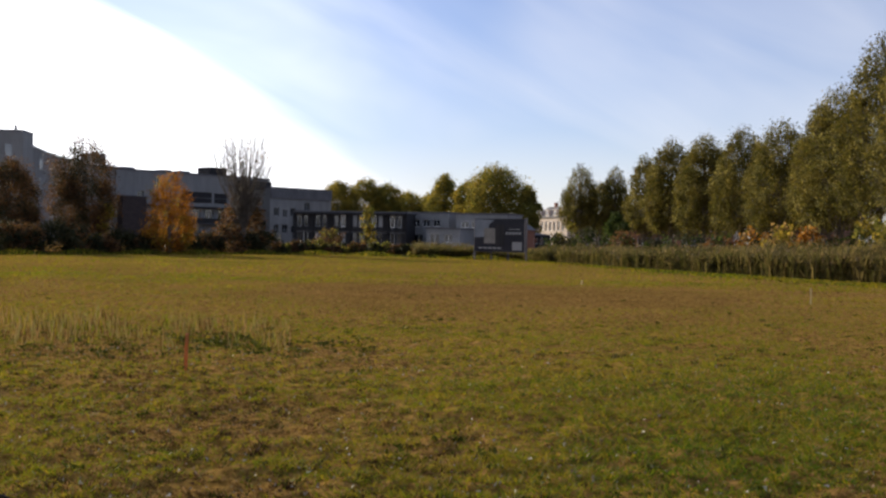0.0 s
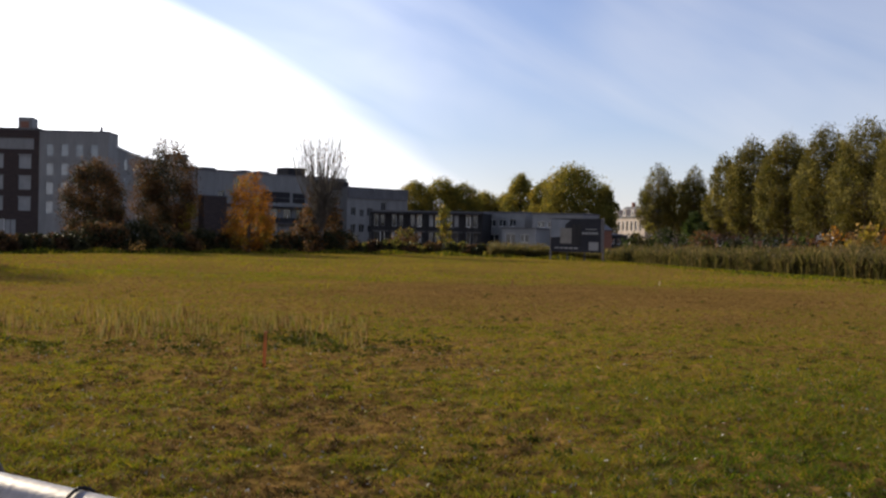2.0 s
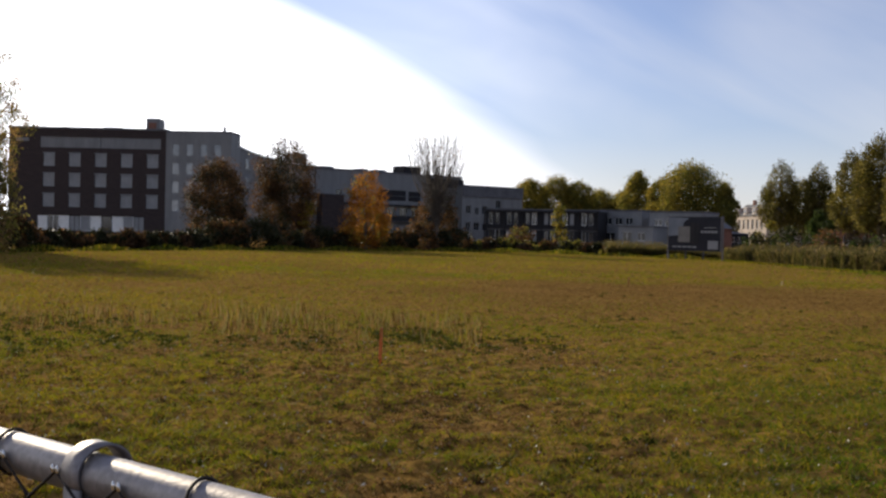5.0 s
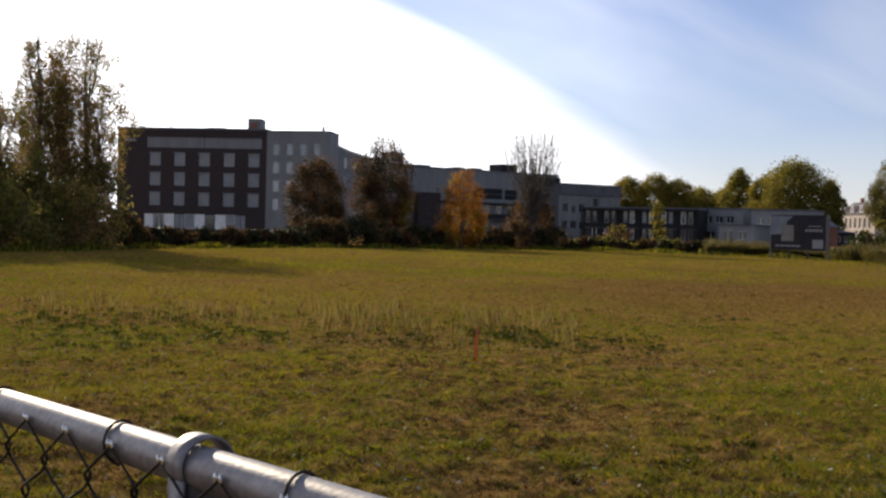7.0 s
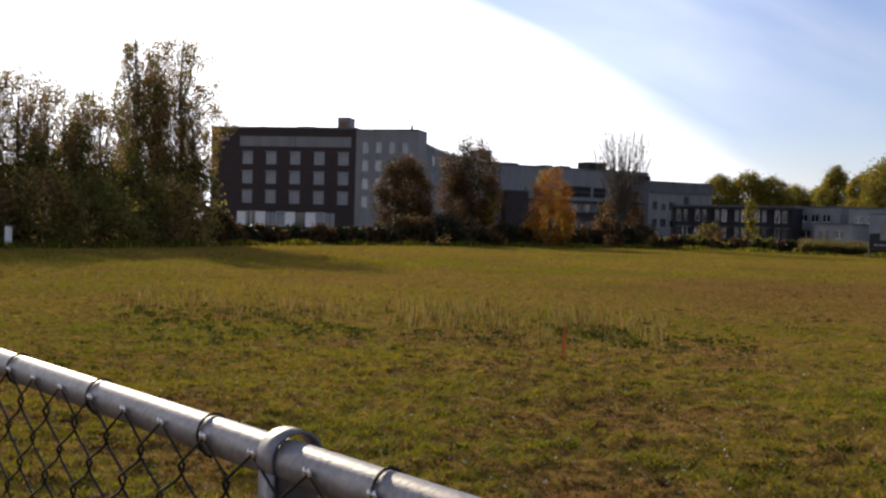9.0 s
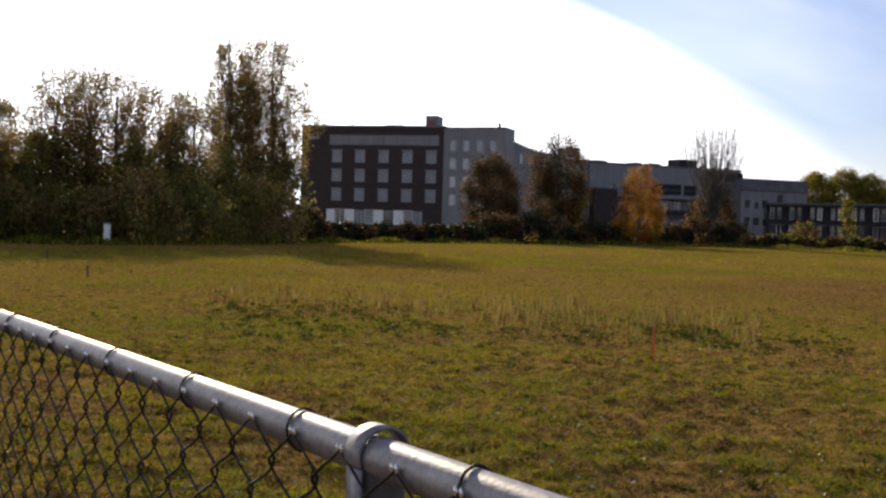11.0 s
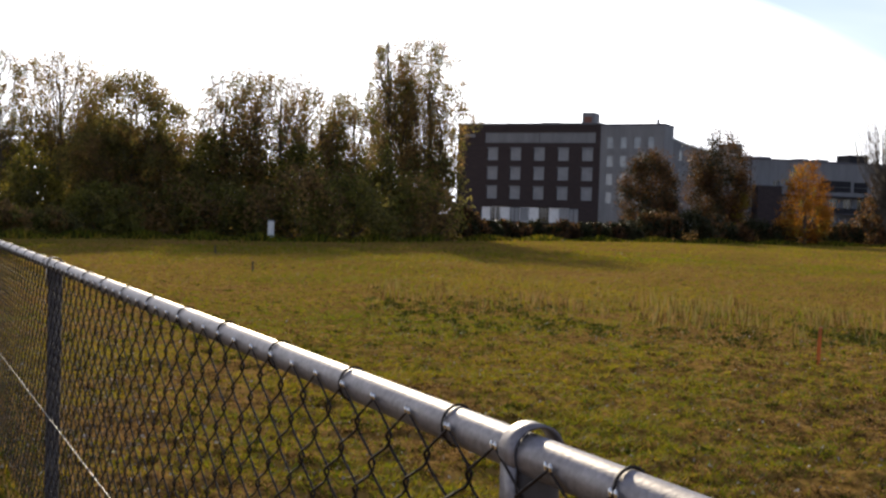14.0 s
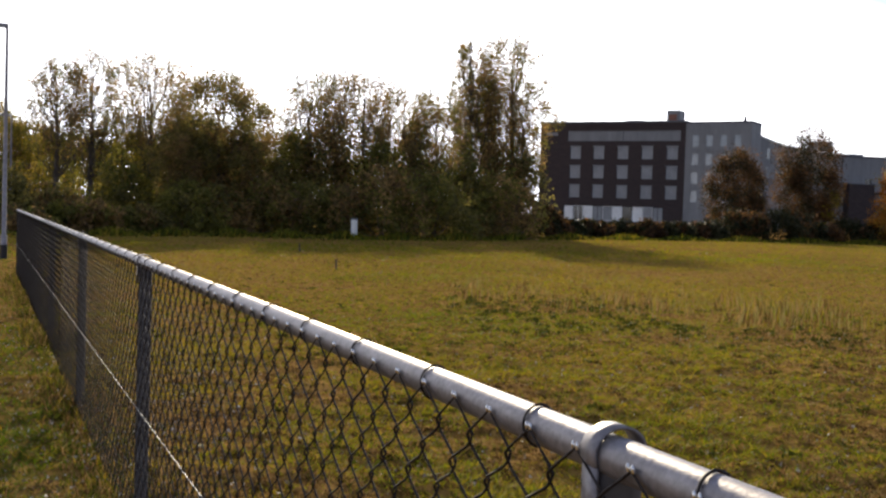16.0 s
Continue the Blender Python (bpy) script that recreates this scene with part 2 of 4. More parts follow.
def box(bm, x0, x1, y0, y1, z0, z1, bevel=0.0):
    made = bmesh.ops.create_cube(bm, size=1)["verts"]
    for v in made:
        v.co = Vector(((x0 + x1) / 2 + v.co.x * (x1 - x0), (y0 + y1) / 2 + v.co.y * (y1 - y0), (z0 + z1) / 2 + v.co.z * (z1 - z0)))
    if bevel:
        edges = list({e for v in made for e in v.link_edges})
        bmesh.ops.bevel(bm, geom=edges, offset=bevel, segments=2, affect="EDGES")
    return bm


def box_bm(*a, bevel=0.0):
    return box(bmesh.new(), *a, bevel=bevel)


def tubes(paths, sides=5):
    """Vertices and quads of tubes along paths: each a list of (point, radius)."""
    vs, fs, base = [], [], 0
    ang = np.arange(sides) * 2 * np.pi / sides
    for path in paths:
        pts = np.array([p for p, _ in path], dtype=float)
        rad = np.array([r for _, r in path])
        tan = np.gradient(pts, axis=0)
        tan /= np.linalg.norm(tan, axis=1, keepdims=True) + 1e-9
        ref = np.where(np.abs(tan[:, 2:3]) > 0.9, np.array([[1.0, 0, 0]]), np.array([[0, 0, 1.0]]))
        u = np.cross(tan, ref)
        u /= np.linalg.norm(u, axis=1, keepdims=True) + 1e-9
        v = np.cross(tan, u)
        ring = pts[:, None] + rad[:, None, None] * (np.cos(ang)[None, :, None] * u[:, None] + np.sin(ang)[None, :, None] * v[:, None])
        vs.append(ring.reshape(-1, 3))
        n = len(pts)
        i, j = np.meshgrid(np.arange(n - 1), np.arange(sides), indexing="ij")
        a = base + i * sides + j
        b = base + i * sides + (j + 1) % sides
        fs.append(np.stack([a, b, b + sides, a + sides], -1).reshape(-1, 4))
        base += n * sides
    return np.concatenate(vs), np.concatenate(fs)


def leaf_cards(centres, size, rng, droop=0.0):
    """Small pointed leaves at the centres."""
    n = len(centres)
    a = rng.normal(size=(n, 3))
    a[:, 2] -= droop
    a /= np.linalg.norm(a, axis=1, keepdims=True)
    b = np.cross(a, rng.normal(size=(n, 3)))
    b /= np.linalg.norm(b, axis=1, keepdims=True) + 1e-9
    s = size * rng.uniform(0.6, 1.4, (n, 1))
    v = np.stack([centres - a * s + b * s * 0.6, centres - a * s * 0.7 - b * s * 0.7, centres + a * s], 1).reshape(-1, 3)
    return v, np.arange(3 * n).reshape(n, 3)


# crown outlines: height fraction -> radius fraction
SHAPES = {
    "cone": lambda h: np.interp(h, [0, 0.12, 0.35, 0.65, 0.85, 0.95, 1], [0.62, 0.92, 1.0, 0.78, 0.46, 0.22, 0.06]),
    "round": lambda h: np.interp(h, [0, 0.15, 0.45, 0.75, 0.92, 1], [0.55, 0.9, 1.0, 0.85, 0.5, 0.1]),
    "tall": lambda h: np.interp(h, [0, 0.2, 0.5, 0.8, 1], [0.7, 1.0, 0.95, 0.78, 0.3]),
    "airy": lambda h: np.interp(h, [0, 0.2, 0.5, 0.8, 0.93, 1], [0.35, 0.75, 1.0, 0.85, 0.55, 0.15]),
    "feather": lambda h: np.interp(h, [0, 0.25, 0.55, 0.8, 0.95, 1], [0.8, 1.0, 0.95, 0.8, 0.55, 0.25]),
    "vase": lambda h: np.interp(h, [0, 0.3, 0.7, 0.9, 1], [0.25, 0.5, 1.0, 0.9, 0.5]),
    "bush": lambda h: np.interp(h, [0, 0.3, 0.7, 1], [0.95, 1.0, 0.8, 0.2]),
}


def tree(name, at, height, radius, leaves, label, shape="round", clear=0.15, count=3500, size=0.16, clumps=60, limbs=14, seed=0,
         second=None, second_part=0.0, spread=0.30, category="tree", group="", bare_top=0.0, twigs=0, lean=0.0):
    """A trunk with limbs to clumps of leaves. clear: bare part of the trunk; bare_top: upper share of the crown with few leaves."""
    rng = np.random.default_rng(seed)
    t = thing(name, Matrix.Translation(at) @ Matrix.Rotation(seed * 2.4, 4, "Z"), label, category, group)
    z0, z1 = height * clear, height
    prof = SHAPES[shape]
    h = rng.uniform(0.02, 1, clumps) ** 0.9
    if shape == "vase":
        h = rng.uniform(0.62, 1, clumps)
    fine_tip = 0.010 if shape == "vase" else 0.008
    ang = rng.uniform(0, 2 * np.pi, clumps)
    even = 0.5 if shape == "cone" else 1.0
    wob = 1 + even * (0.16 * np.sin(ang * 3 + seed) + 0.10 * np.sin(h * 17 + seed * 1.7))
    rr = prof(h) * radius * wob * np.sqrt(rng.uniform(0.25, 1, clumps)) * 0.88
    c = np.stack([rr * np.cos(ang) + lean * h, rr * np.sin(ang), z0 + h * (z1 - z0) * 0.97], 1)
    # trunk and limbs
    tr = max(0.05, height * 0.016)
    paths = []
    if shape != "bush":
        k = np.linspace(0, 1, 7)
        bend = rng.normal(0, 0.02 * height, (7, 2)) * k[:, None]
        tall = 0.62 if shape == "vase" else 0.80
        trunk = [((bend[i, 0] * 0.4 + lean * k[i], bend[i, 1] * 0.4, height * tall * k[i] - 0.05), tr * (1.25 - 1.1 * k[i]) + 0.012) for i in range(7)]
        paths.append(trunk)
    reach = {"vase": 0.09, "airy": 0.14, "feather": 0.14}.get(shape, 0.07)
    order = np.argsort(rng.uniform(size=clumps))[:limbs + twigs]
    for q, i in enumerate(order):
        e = c[i]
        s = max(0.3 if shape == "bush" else z0 * 0.7, e[2] - radius * rng.uniform(0.5, 1.3) - 0.1 * height) if shape != "bush" else 0.0
        start = np.array([0.1 * e[0] if shape != "bush" else 0.03 * e[0], 0.1 * e[1] if shape != "bush" else 0.03 * e[1], s])
        mid = (start + e) / 2 + np.array([0.18 * e[0], 0.18 * e[1], -0.04 * height])
        if shape == "vase":
            start = np.array([0.05 * e[0], 0.05 * e[1], height * rng.uniform(0.18, 0.42)])
            mid = np.array([0.80 * e[0], 0.80 * e[1], start[2] * 0.4 + e[2] * 0.6])
        r0 = tr * (0.34 if q < limbs else 0.10 if shape != "vase" else 0.26) * (0.8 if shape == "vase" else 1.0)
        paths.append([(start, r0), (start * 0.5 + mid * 0.5 + rng.normal(0, 0.06, 3), r0 * 0.8), (mid, r0 * 0.62), ((mid + e) / 2 + rng.normal(0, 0.08, 3), r0 * 0.4), (e, max(fine_tip, r0 * 0.15))])
        for _ in range(2 if twigs else 1):
            tip = e + rng.normal(0, reach * radius, 3) + np.array([0, 0, 0.7 * reach * radius])
            paths.append([(mid * 0.4 + e * 0.6, r0 * 0.3), ((mid * 0.2 + e * 0.8 + tip) / 2, r0 * 0.2), (tip, fine_tip)])
    v, f = tubes(paths, 4)
    part("trunk" if shape != "bush" else "stem", mesh_of("trunk", v, f, BARK, smooth=True), None, t)
    # leaves
    w = prof(h) + 0.25
    if bare_top:
        w = w * np.clip((1 - h) / bare_top, 0.04, 1)
    pick = rng.choice(clumps, count, p=w / w.sum())
    jit = np.clip(rng.normal(0, 1, (count, 3)), -1.7, 1.7) * spread * radius * np.array([0.55, 0.55, 0.6]) * rng.uniform(0.4, 1.0, (count, 1))
    pos = c[pick] + jit
    pos[:, 2] = np.maximum(pos[:, 2], 0.05)
    v, f = leaf_cards(pos, size, rng, 0.3)
    slots = None
    mats = [leaves]
    if second is not None:
        mats = [leaves, second]
        slots = (rng.uniform(size=clumps) < second_part).astype(int)[pick]
    part("crown", mesh_of("crown", v, f, mats, slots), None, t)
    return t


# ---- ground ----
_lattice = np.random.default_rng(4).uniform(-1, 1, (256, 256))


def value_noise(x, y):
    """Smooth noise over the plan, -1 to 1."""
    xi, yi = np.floor(x).astype(int), np.floor(y).astype(int)
    u, v = x - xi, y - yi
    u, v = u * u * (3 - 2 * u), v * v * (3 - 2 * v)
    g = _lattice
    a, b = g[xi % 256, yi % 256], g[(xi + 1) % 256, yi % 256]
    c, d = g[xi % 256, (yi + 1) % 256], g[(xi + 1) % 256, (yi + 1) % 256]
    return (a * (1 - u) + b * u) * (1 - v) + (c * (1 - u) + d * u) * v


def relief(x, y):
    """Height of the turf: broad swells, hummocks, small clods."""
    x, y = np.asarray(x, dtype=float), np.asarray(y, dtype=float)
    r = np.hypot(x, y)
    k = np.clip(r / 2, 0, 1) * np.clip(1 - r / 70, 0, 1)
    small = np.clip(1.25 - r / 26, 0, 1)
    return k * (0.07 * value_noise(x * 0.11 + 7, y * 0.11) + 0.032 * value_noise(x * 0.7, y * 0.7 + 31)
                + small * (0.022 * value_noise(x * 2.3 + 50, y * 2.3) + 0.030 * value_noise(x * 5.7, y * 5.7 + 90) + 0.021 * value_noise(x * 12.0 + 3, y * 12.0 + 40)))


def build_ground():
    """One sheet to the horizon, uneven and finely divided where the camera looks down on it."""
    rings = [0.0]
    r = 0.6
    while r < 26:
        rings.append(r)
        r *= 1.0165 if r > 3 else 1.12
    rings += [28, 31, 35, 40, 46, 53, 61, 70, 82, 100, 140, 220, 400, 1000, 3000]
    bearings = np.concatenate([np.arange(-30, 74, 0.4), np.arange(74, 330, 4.0)])
    n = len(bearings)
    rr, bb = np.meshgrid(np.array(rings[1:]), np.radians(bearings), indexing="ij")
    x, y = -np.sin(bb) * rr, np.cos(bb) * rr
    verts = np.concatenate([[[0, 0, 0]], np.stack([x, y, relief(x, y)], -1).reshape(-1, 3)])
    i, j = np.meshgrid(np.arange(len(rings) - 2), np.arange(n), indexing="ij")
    a, b = 1 + i * n + j, 1 + i * n + (j + 1) % n
    quads = np.stack([a, a + n, b + n, b], -1).reshape(-1, 4)
    k = np.arange(0, n - 1, 2)
    quads = np.concatenate([quads, np.stack([np.zeros_like(k), 1 + k, 1 + k + 1, 1 + (k + 2) % n], -1)])
    ob = new("ground", mesh_of("ground", verts, quads[:, ::-1], SOIL, smooth=True))
    tagged(ob, "wide mown meadow with patchy green and brown autumn turf", "ground", kind="structure")
    return ob


ground = build_ground()


def height_at(x, y):
    return float(relief(x, y))


# ---- buildings ----
def wall_with_openings(length, z0, z1, openings, thick=0.35):
    """A wall in the plane y = 0 (outside) to y = thick, with rectangular openings (x0, x1, z0, z1) right through."""
    bm = bmesh.new()
    xs = sorted({0.0, length, *[o[0] for o in openings], *[o[1] for o in openings]})
    zs = sorted({z0, z1, *[o[2] for o in openings], *[o[3] for o in openings]})

    def face(*co):
        bm.faces.new([bm.verts.new(c) for c in co])
    for xa, xb in zip(xs, xs[1:]):
        for za, zb in zip(zs, zs[1:]):
            mx, mz = (xa + xb) / 2, (za + zb) / 2
            if any(o[0] < mx < o[1] and o[2] < mz < o[3] for o in openings):
                continue
            face((xa, 0, za), (xb, 0, za), (xb, 0, zb), (xa, 0, zb))
            face((xa, thick, za), (xa, thick, zb), (xb, thick, zb), (xb, thick, za))
    for a, b, c, d in openings:
        face((a, 0, c), (a, thick, c), (b, thick, c), (b, 0, c))
        face((a, 0, d), (b, 0, d), (b, thick, d), (a, thick, d))
        face((a, 0, c), (a, 0, d), (a, thick, d), (a, thick, c))
        face((b, 0, c), (b, thick, c), (b, thick, d), (b, 0, d))
    face((0, 0, z0), (0, 0, z1), (0, thick, z1), (0, thick, z0))
    face((length, 0, z0), (length, thick, z0), (length, thick, z1), (length, 0, z1))
    face((0, 0, z1), (length, 0, z1), (length, thick, z1), (0, thick, z1))
    return bm


def window(parent, x0, x1, z0, z1, pane=GLASS, surround=FRAME, mullions=1, depth=0.16, bar=0.07, name="window"):
    """A frame set back in its opening, with panes behind it."""
    bm = bmesh.new()
    e = 0.003
    box(bm, x0 + e, x0 + bar, depth, depth + 0.08, z0 + e, z1 - e)
    box(bm, x1 - bar, x1 - e, depth, depth + 0.08, z0 + e, z1 - e)
    box(bm, x0 + bar, x1 - bar, depth, depth + 0.08, z1 - bar, z1 - e)
    box(bm, x0 + bar, x1 - bar, depth, depth + 0.08, z0 + e, z0 + bar)
    for i in range(mullions):
        xm = x0 + (x1 - x0) * (i + 1) / (mullions + 1)
        box(bm, xm - bar / 2, xm + bar / 2, depth, depth + 0.08, z0 + bar, z1 - bar)
    w = part(name, bm, surround, parent)
    part("pane", box_bm(x0 + bar * 0.5, x1 - bar * 0.5, depth + 0.03, depth + 0.05, z0 + bar * 0.5, z1 - bar * 0.5), pane, w)
    return w


def on_line(p, q):
    """The pose at p with x along the line to q."""
    d = q - p
    return Matrix.Translation(p) @ Matrix.Rotation(math.atan2(d.y, d.x), 4, "Z"), d.length


def shell(parent, length, depth, z0, z1, mat, roof=ROOFING, back=0.36, overhang=0.12):
    """Side and back walls and the flat roof with its edge."""
    part("side_wall", box_bm(0, 0.3, back, depth, z0, z1), mat, parent)
    part("side_wall", box_bm(length - 0.3, length, back, depth, z0, z1), mat, parent)
    part("back_wall", box_bm(0.3, length - 0.3, depth - 0.3, depth, z0, z1), mat, parent)
    part("roof", box_bm(-overhang, length + overhang, -overhang, depth + overhang, z1 + 0.002, z1 + 0.28), roof, parent)


def big_block():
    p, q = spot(32.35, 171), spot(24.80, 163.5)
    m, length = on_line(p, q)
    b = thing("apartment_building", m, "dark brick apartment building with pale windows and glazed ground floor", "building")
    top = 15.5
    s = length / 7.55          # metres for a degree of bearing
    cols = [(32.35 - a) * s for a in (30.42, 29.18, 27.93, 26.68, 25.44)]
    rows = [10.95, 7.95, 4.95]
    openings = [(c - 0.86, c + 0.86, z - 0.95, z + 0.95) for z in rows for c in cols]
    strip = (4.3, 20.2, 0.45, 2.75)
    band = (1.5 * s, 7.3 * s, 12.75, 14.35)
    part("wall", wall_with_openings(length, 0, top, openings + [strip, band]), BRICK, b)
    for o in openings:
        window(b, *o, pane=BLIND, mullions=1, bar=0.08)
        part("lintel", box_bm(o[0] - 0.08, o[1] + 0.08, -0.03, -0.003, o[3] + 0.003, o[3] + 0.13), PALE, b)
    # ground floor glazing, pane by pane
    n = 10
    w = (strip[1] - strip[0]) / n
    for i in range(n):
        window(b, strip[0] + i * w + 0.02, strip[0] + (i + 1) * w - 0.02, strip[2], strip[3], pane=(WHITE, BLIND, DIMGLASS, BLIND, WHITE)[(i * 7) % 5],
               surround=WHITE if i % 3 else BLACKCLAD, mullions=1 if i % 2 else 0, depth=0.1, name="shop_window")
    part("upper_gallery", box_bm(band[0] + 0.004, (band[0] + band[1]) / 2 - 0.06, 0.12, 0.3, band[2] + 0.004, band[3] - 0.004), PANEL, b, "pale grey upper cladding panel")
    part("upper_gallery", box_bm((band[0] + band[1]) / 2 + 0.06, band[1] - 0.004, 0.12, 0.3, band[2] + 0.004, band[3] - 0.004), PANEL, b, "pale grey upper cladding panel")
    part("sign_plate", box_bm(0.35 * s, 0.95 * s, -0.06, -0.004, 13.6, 14.1), PANEL, b)
    shell(b, length, 14, 0, top, BRICK)
    part("roof_box", box_bm(4.1 * s, 5.0 * s, 4, 6, top + 0.285, top + 0.75), PANEL, b)
    lift = part("lift_housing", box_bm(6.3 * s, 6.95 * s, 3, 6, top + 0.285, top + 2.15, bevel=0.05), PANEL, b)
    part("vent", box_bm(6.42 * s, 6.8 * s, 2.93, 2.996, top + 0.6, top + 1.5), REDBRICK, lift)
    part("floor_slab", box_bm(0.31, length - 0.31, 0.4, 13.6, 0.02, 0.2), ROOFING, b)
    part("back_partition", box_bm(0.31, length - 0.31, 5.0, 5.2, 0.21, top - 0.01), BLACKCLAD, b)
    # the grey wing in the same line
    p2, q2 = q, spot(21.50, 160.5)
    m2, l2 = on_line(p2, q2)
    g = thing("apartment_wing", m2, "grey clad apartment wing with faint tall window bays", "building")
    ops = []
    for r in range(4):
        for c in range(4):
            x = 0.7 + c * (l2 - 1.4) / 4
            ops.append((x + 0.25, x + 1.35, 3.6 + r * 2.75, 5.4 + r * 2.75))
    part("wall", wall_with_openings(l2 - 0.01, 0, 15.3, ops), PANEL, g)
    for o in ops:
        window(g, *o, pane=GLASS, surround=PANEL, mullions=0, bar=0.06, depth=0.06)
    shell(g, l2 - 0.01, 5.0, 0, 15.3, PANEL, overhang=0.02)
    part("flue", box_bm(l2 - 1.5, l2 - 1.2, 1, 1.3, 15.585, 16.3), ROOFING, g)
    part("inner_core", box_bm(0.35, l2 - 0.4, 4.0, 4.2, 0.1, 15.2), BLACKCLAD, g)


def curved_wing():
    """The bowed lower wing that runs back from the grey wing."""
    line = [(21.44, 163.0, 14.0), (20.9, 166, 13.45), (20.4, 169, 13.05), (19.8, 173, 12.75), (19.0, 177, 12.5), (18.1, 181, 12.3), (17.1, 185, 12.25)]
    b = thing("curved_wing", Matrix.Identity(4), "bowed pale grey apartment wing with a roofline that sweeps down", "building")
    bm = bmesh.new()
    rows = []
    for a, d, h in line:
        o, i = spot(a, d), spot(a, d + 9)
        rows.append([bm.verts.new((o.x, o.y, 0)), bm.verts.new((o.x, o.y, h)), bm.verts.new((i.x, i.y, h)), bm.verts.new((i.x, i.y, 0))])
    for r, s in zip(rows, rows[1:]):
        for k in range(4):
            bm.faces.new((r[k], s[k], s[(k + 1) % 4], r[(k + 1) % 4]))
    bm.faces.new(rows[0])
    bm.faces.new(rows[-1])
    part("wall", bm, PANEL, b)
    for (a, d, h), (a2, d2, h2) in zip(line, line[1:]):
        m, length = on_line(spot(a, d), spot(a2, d2))
        for z in (h2 - 2.6, h2 - 5.4, h2 - 8.2):
            w = part("window", box_bm(length * 0.3, length * 0.62, -0.05, -0.004, z, z + 1.6), FRAME, b)
            w.matrix_basis = m
            part("pane", box_bm(length * 0.33, length * 0.59, -0.07, -0.052, z + 0.08, z + 1.52), GLASS, w)
        e = part("roof_edge", box_bm(0, length, -0.15, 0.3, 0.004, 0.25), WHITE, b)
        tilt = math.atan2(h2 - h, length)
        e.matrix_basis = m @ Matrix.Translation((0, 0, h)) @ Matrix.Rotation(-tilt, 4, "Y")


def long_block():
    p, q = spot(17.05, 186), spot(9.25, 207)
    m, length = on_line(p, q)
    b = thing("gallery_flats", m, "long grey gallery flats with a flat roof and dark recessed balconies", "building")
    s = length / 7.8
    ops, kinds = [], []
    for i in range(11):
        x = 1.2 + i * (length - 2) / 11
        ops.append((x, x + 1.9, 3.5, 5.9))
        kinds.append("balcony")
        ops.append((x, x + 1.9, 0.5, 2.7))
        kinds.append("low")
        if i in (1, 4, 5, 7, 8, 10):
            ops.append((x + 0.2, x + 1.5, 6.9, 8.6))
            kinds.append("upper")
    ops.append((1.75 * s, 2.05 * s, 9.4, 11.2))
    kinds.append("upper")
    part("wall", wall_with_openings(length, 0, 12.0, ops), PANEL, b)
    for o, k in zip(ops, kinds):
        window(b, *o, pane=DIMGLASS if k != "low" else BLIND, surround=WHITE if k == "balcony" else FRAME, mullions=1, depth=0.22)
    for i in range(11):
        x = 1.2 + i * (length - 2) / 11
        bal = part("balcony", box_bm(x - 0.5, x + 2.4, -1.1, -0.004, 3.25, 3.42), ROOFING, b)
        rail = bmesh.new()
        box(rail, x - 0.5, x + 2.4, -1.1, -1.04, 3.424, 4.35)
        part("balustrade", rail, BLACKCLAD, bal)
    stair = part("stair_tower", box_bm(0.3, 1.15 * s, -1.6, -0.01, 0, 7.6, bevel=0.03), BRICK, b, "dark brown brick stair tower")
    part("coping", box_bm(0.25, 1.17 * s, -1.65, 0.0, 7.604, 7.75), ROOFING, stair)
    for x0, x1, z0, z1 in ((3.2 * s, 4.6 * s, 7.1, 9.0), (4.75 * s, 5.4 * s, 7.1, 8.9)):
        log = part("loggia_panel", box_bm(x0, x1, -0.06, -0.008, z0, z1), BLACKCLAD, b, "dark glazed loggia")
        part("rail", box_bm(x0, x1, -0.1, -0.064, z0 + 0.8, z0 + 0.9), ROOFING, log)
    part("canopy", box_bm(1.2 * s, length - 0.1, -1.2, -0.004, 6.1, 6.35), BLACKCLAD, b)
    shell(b, length, 11, 0, 12.0, PANEL)
    for x, w, h in ((2.6 * s, 2.2, 0.45), (0.75 * s, 2.6, 0.5), (3.5 * s, 2.4, 0.5)):
        part("roof_light", box_bm(x, x + w, 3, 5, 12.285, 12.285 + h, bevel=0.06), PALE, b)
    part("stair_housing", box_bm(-2.9, -0.3, 2.5, 6, 12.285, 14.6, bevel=0.04), PANEL, b, "brownish stair housing on the roof")
    part("lift_housing", box_bm(4.95 * s, 5.9 * s, 2.5, 6, 12.285, 13.8, bevel=0.04), BLACKCLAD, b)
    part("dark_attic", box_bm(5.95 * s, length + 0.05, -0.5, 6, 10.0, 11.65), BLACKCLAD, b)
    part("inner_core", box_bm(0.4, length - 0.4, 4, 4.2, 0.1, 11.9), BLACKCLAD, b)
    # lower end of the same row
    p, q = spot(9.22, 204), spot(6.0, 214)
    m, length = on_line(p, q)
    e = thing("end_house", m, "pale grey end house with small dark windows", "building")
    ops = [(1.0, 2.2, 5.2, 6.8), (3.2, 4.2, 5.0, 6.4), (5.0, 6.4, 5.2, 6.8), (1.0, 2.2, 2.0, 3.6), (3.0, 4.4, 2.0, 3.6), (5.2, 6.6, 2.0, 3.4), (8.5, 9.8, 6.4, 8.0)]
    part("wall", wall_with_openings(length, 0, 10.4, ops), PANEL, e)
    for o in ops:
        window(e, *o, pane=DIMGLASS, mullions=1)
    shell(e, length, 9, 0, 10.4, PANEL)
    part("roof_band", box_bm(0.05, length - 0.05, -0.25, -0.01, 8.5, 10.38), ROOFING, e, "dark grey sloping roof band")
    part("drainpipe", box_bm(5.6, 5.75, -0.2, -0.02, 0, 6.6), BLACKCLAD, e)
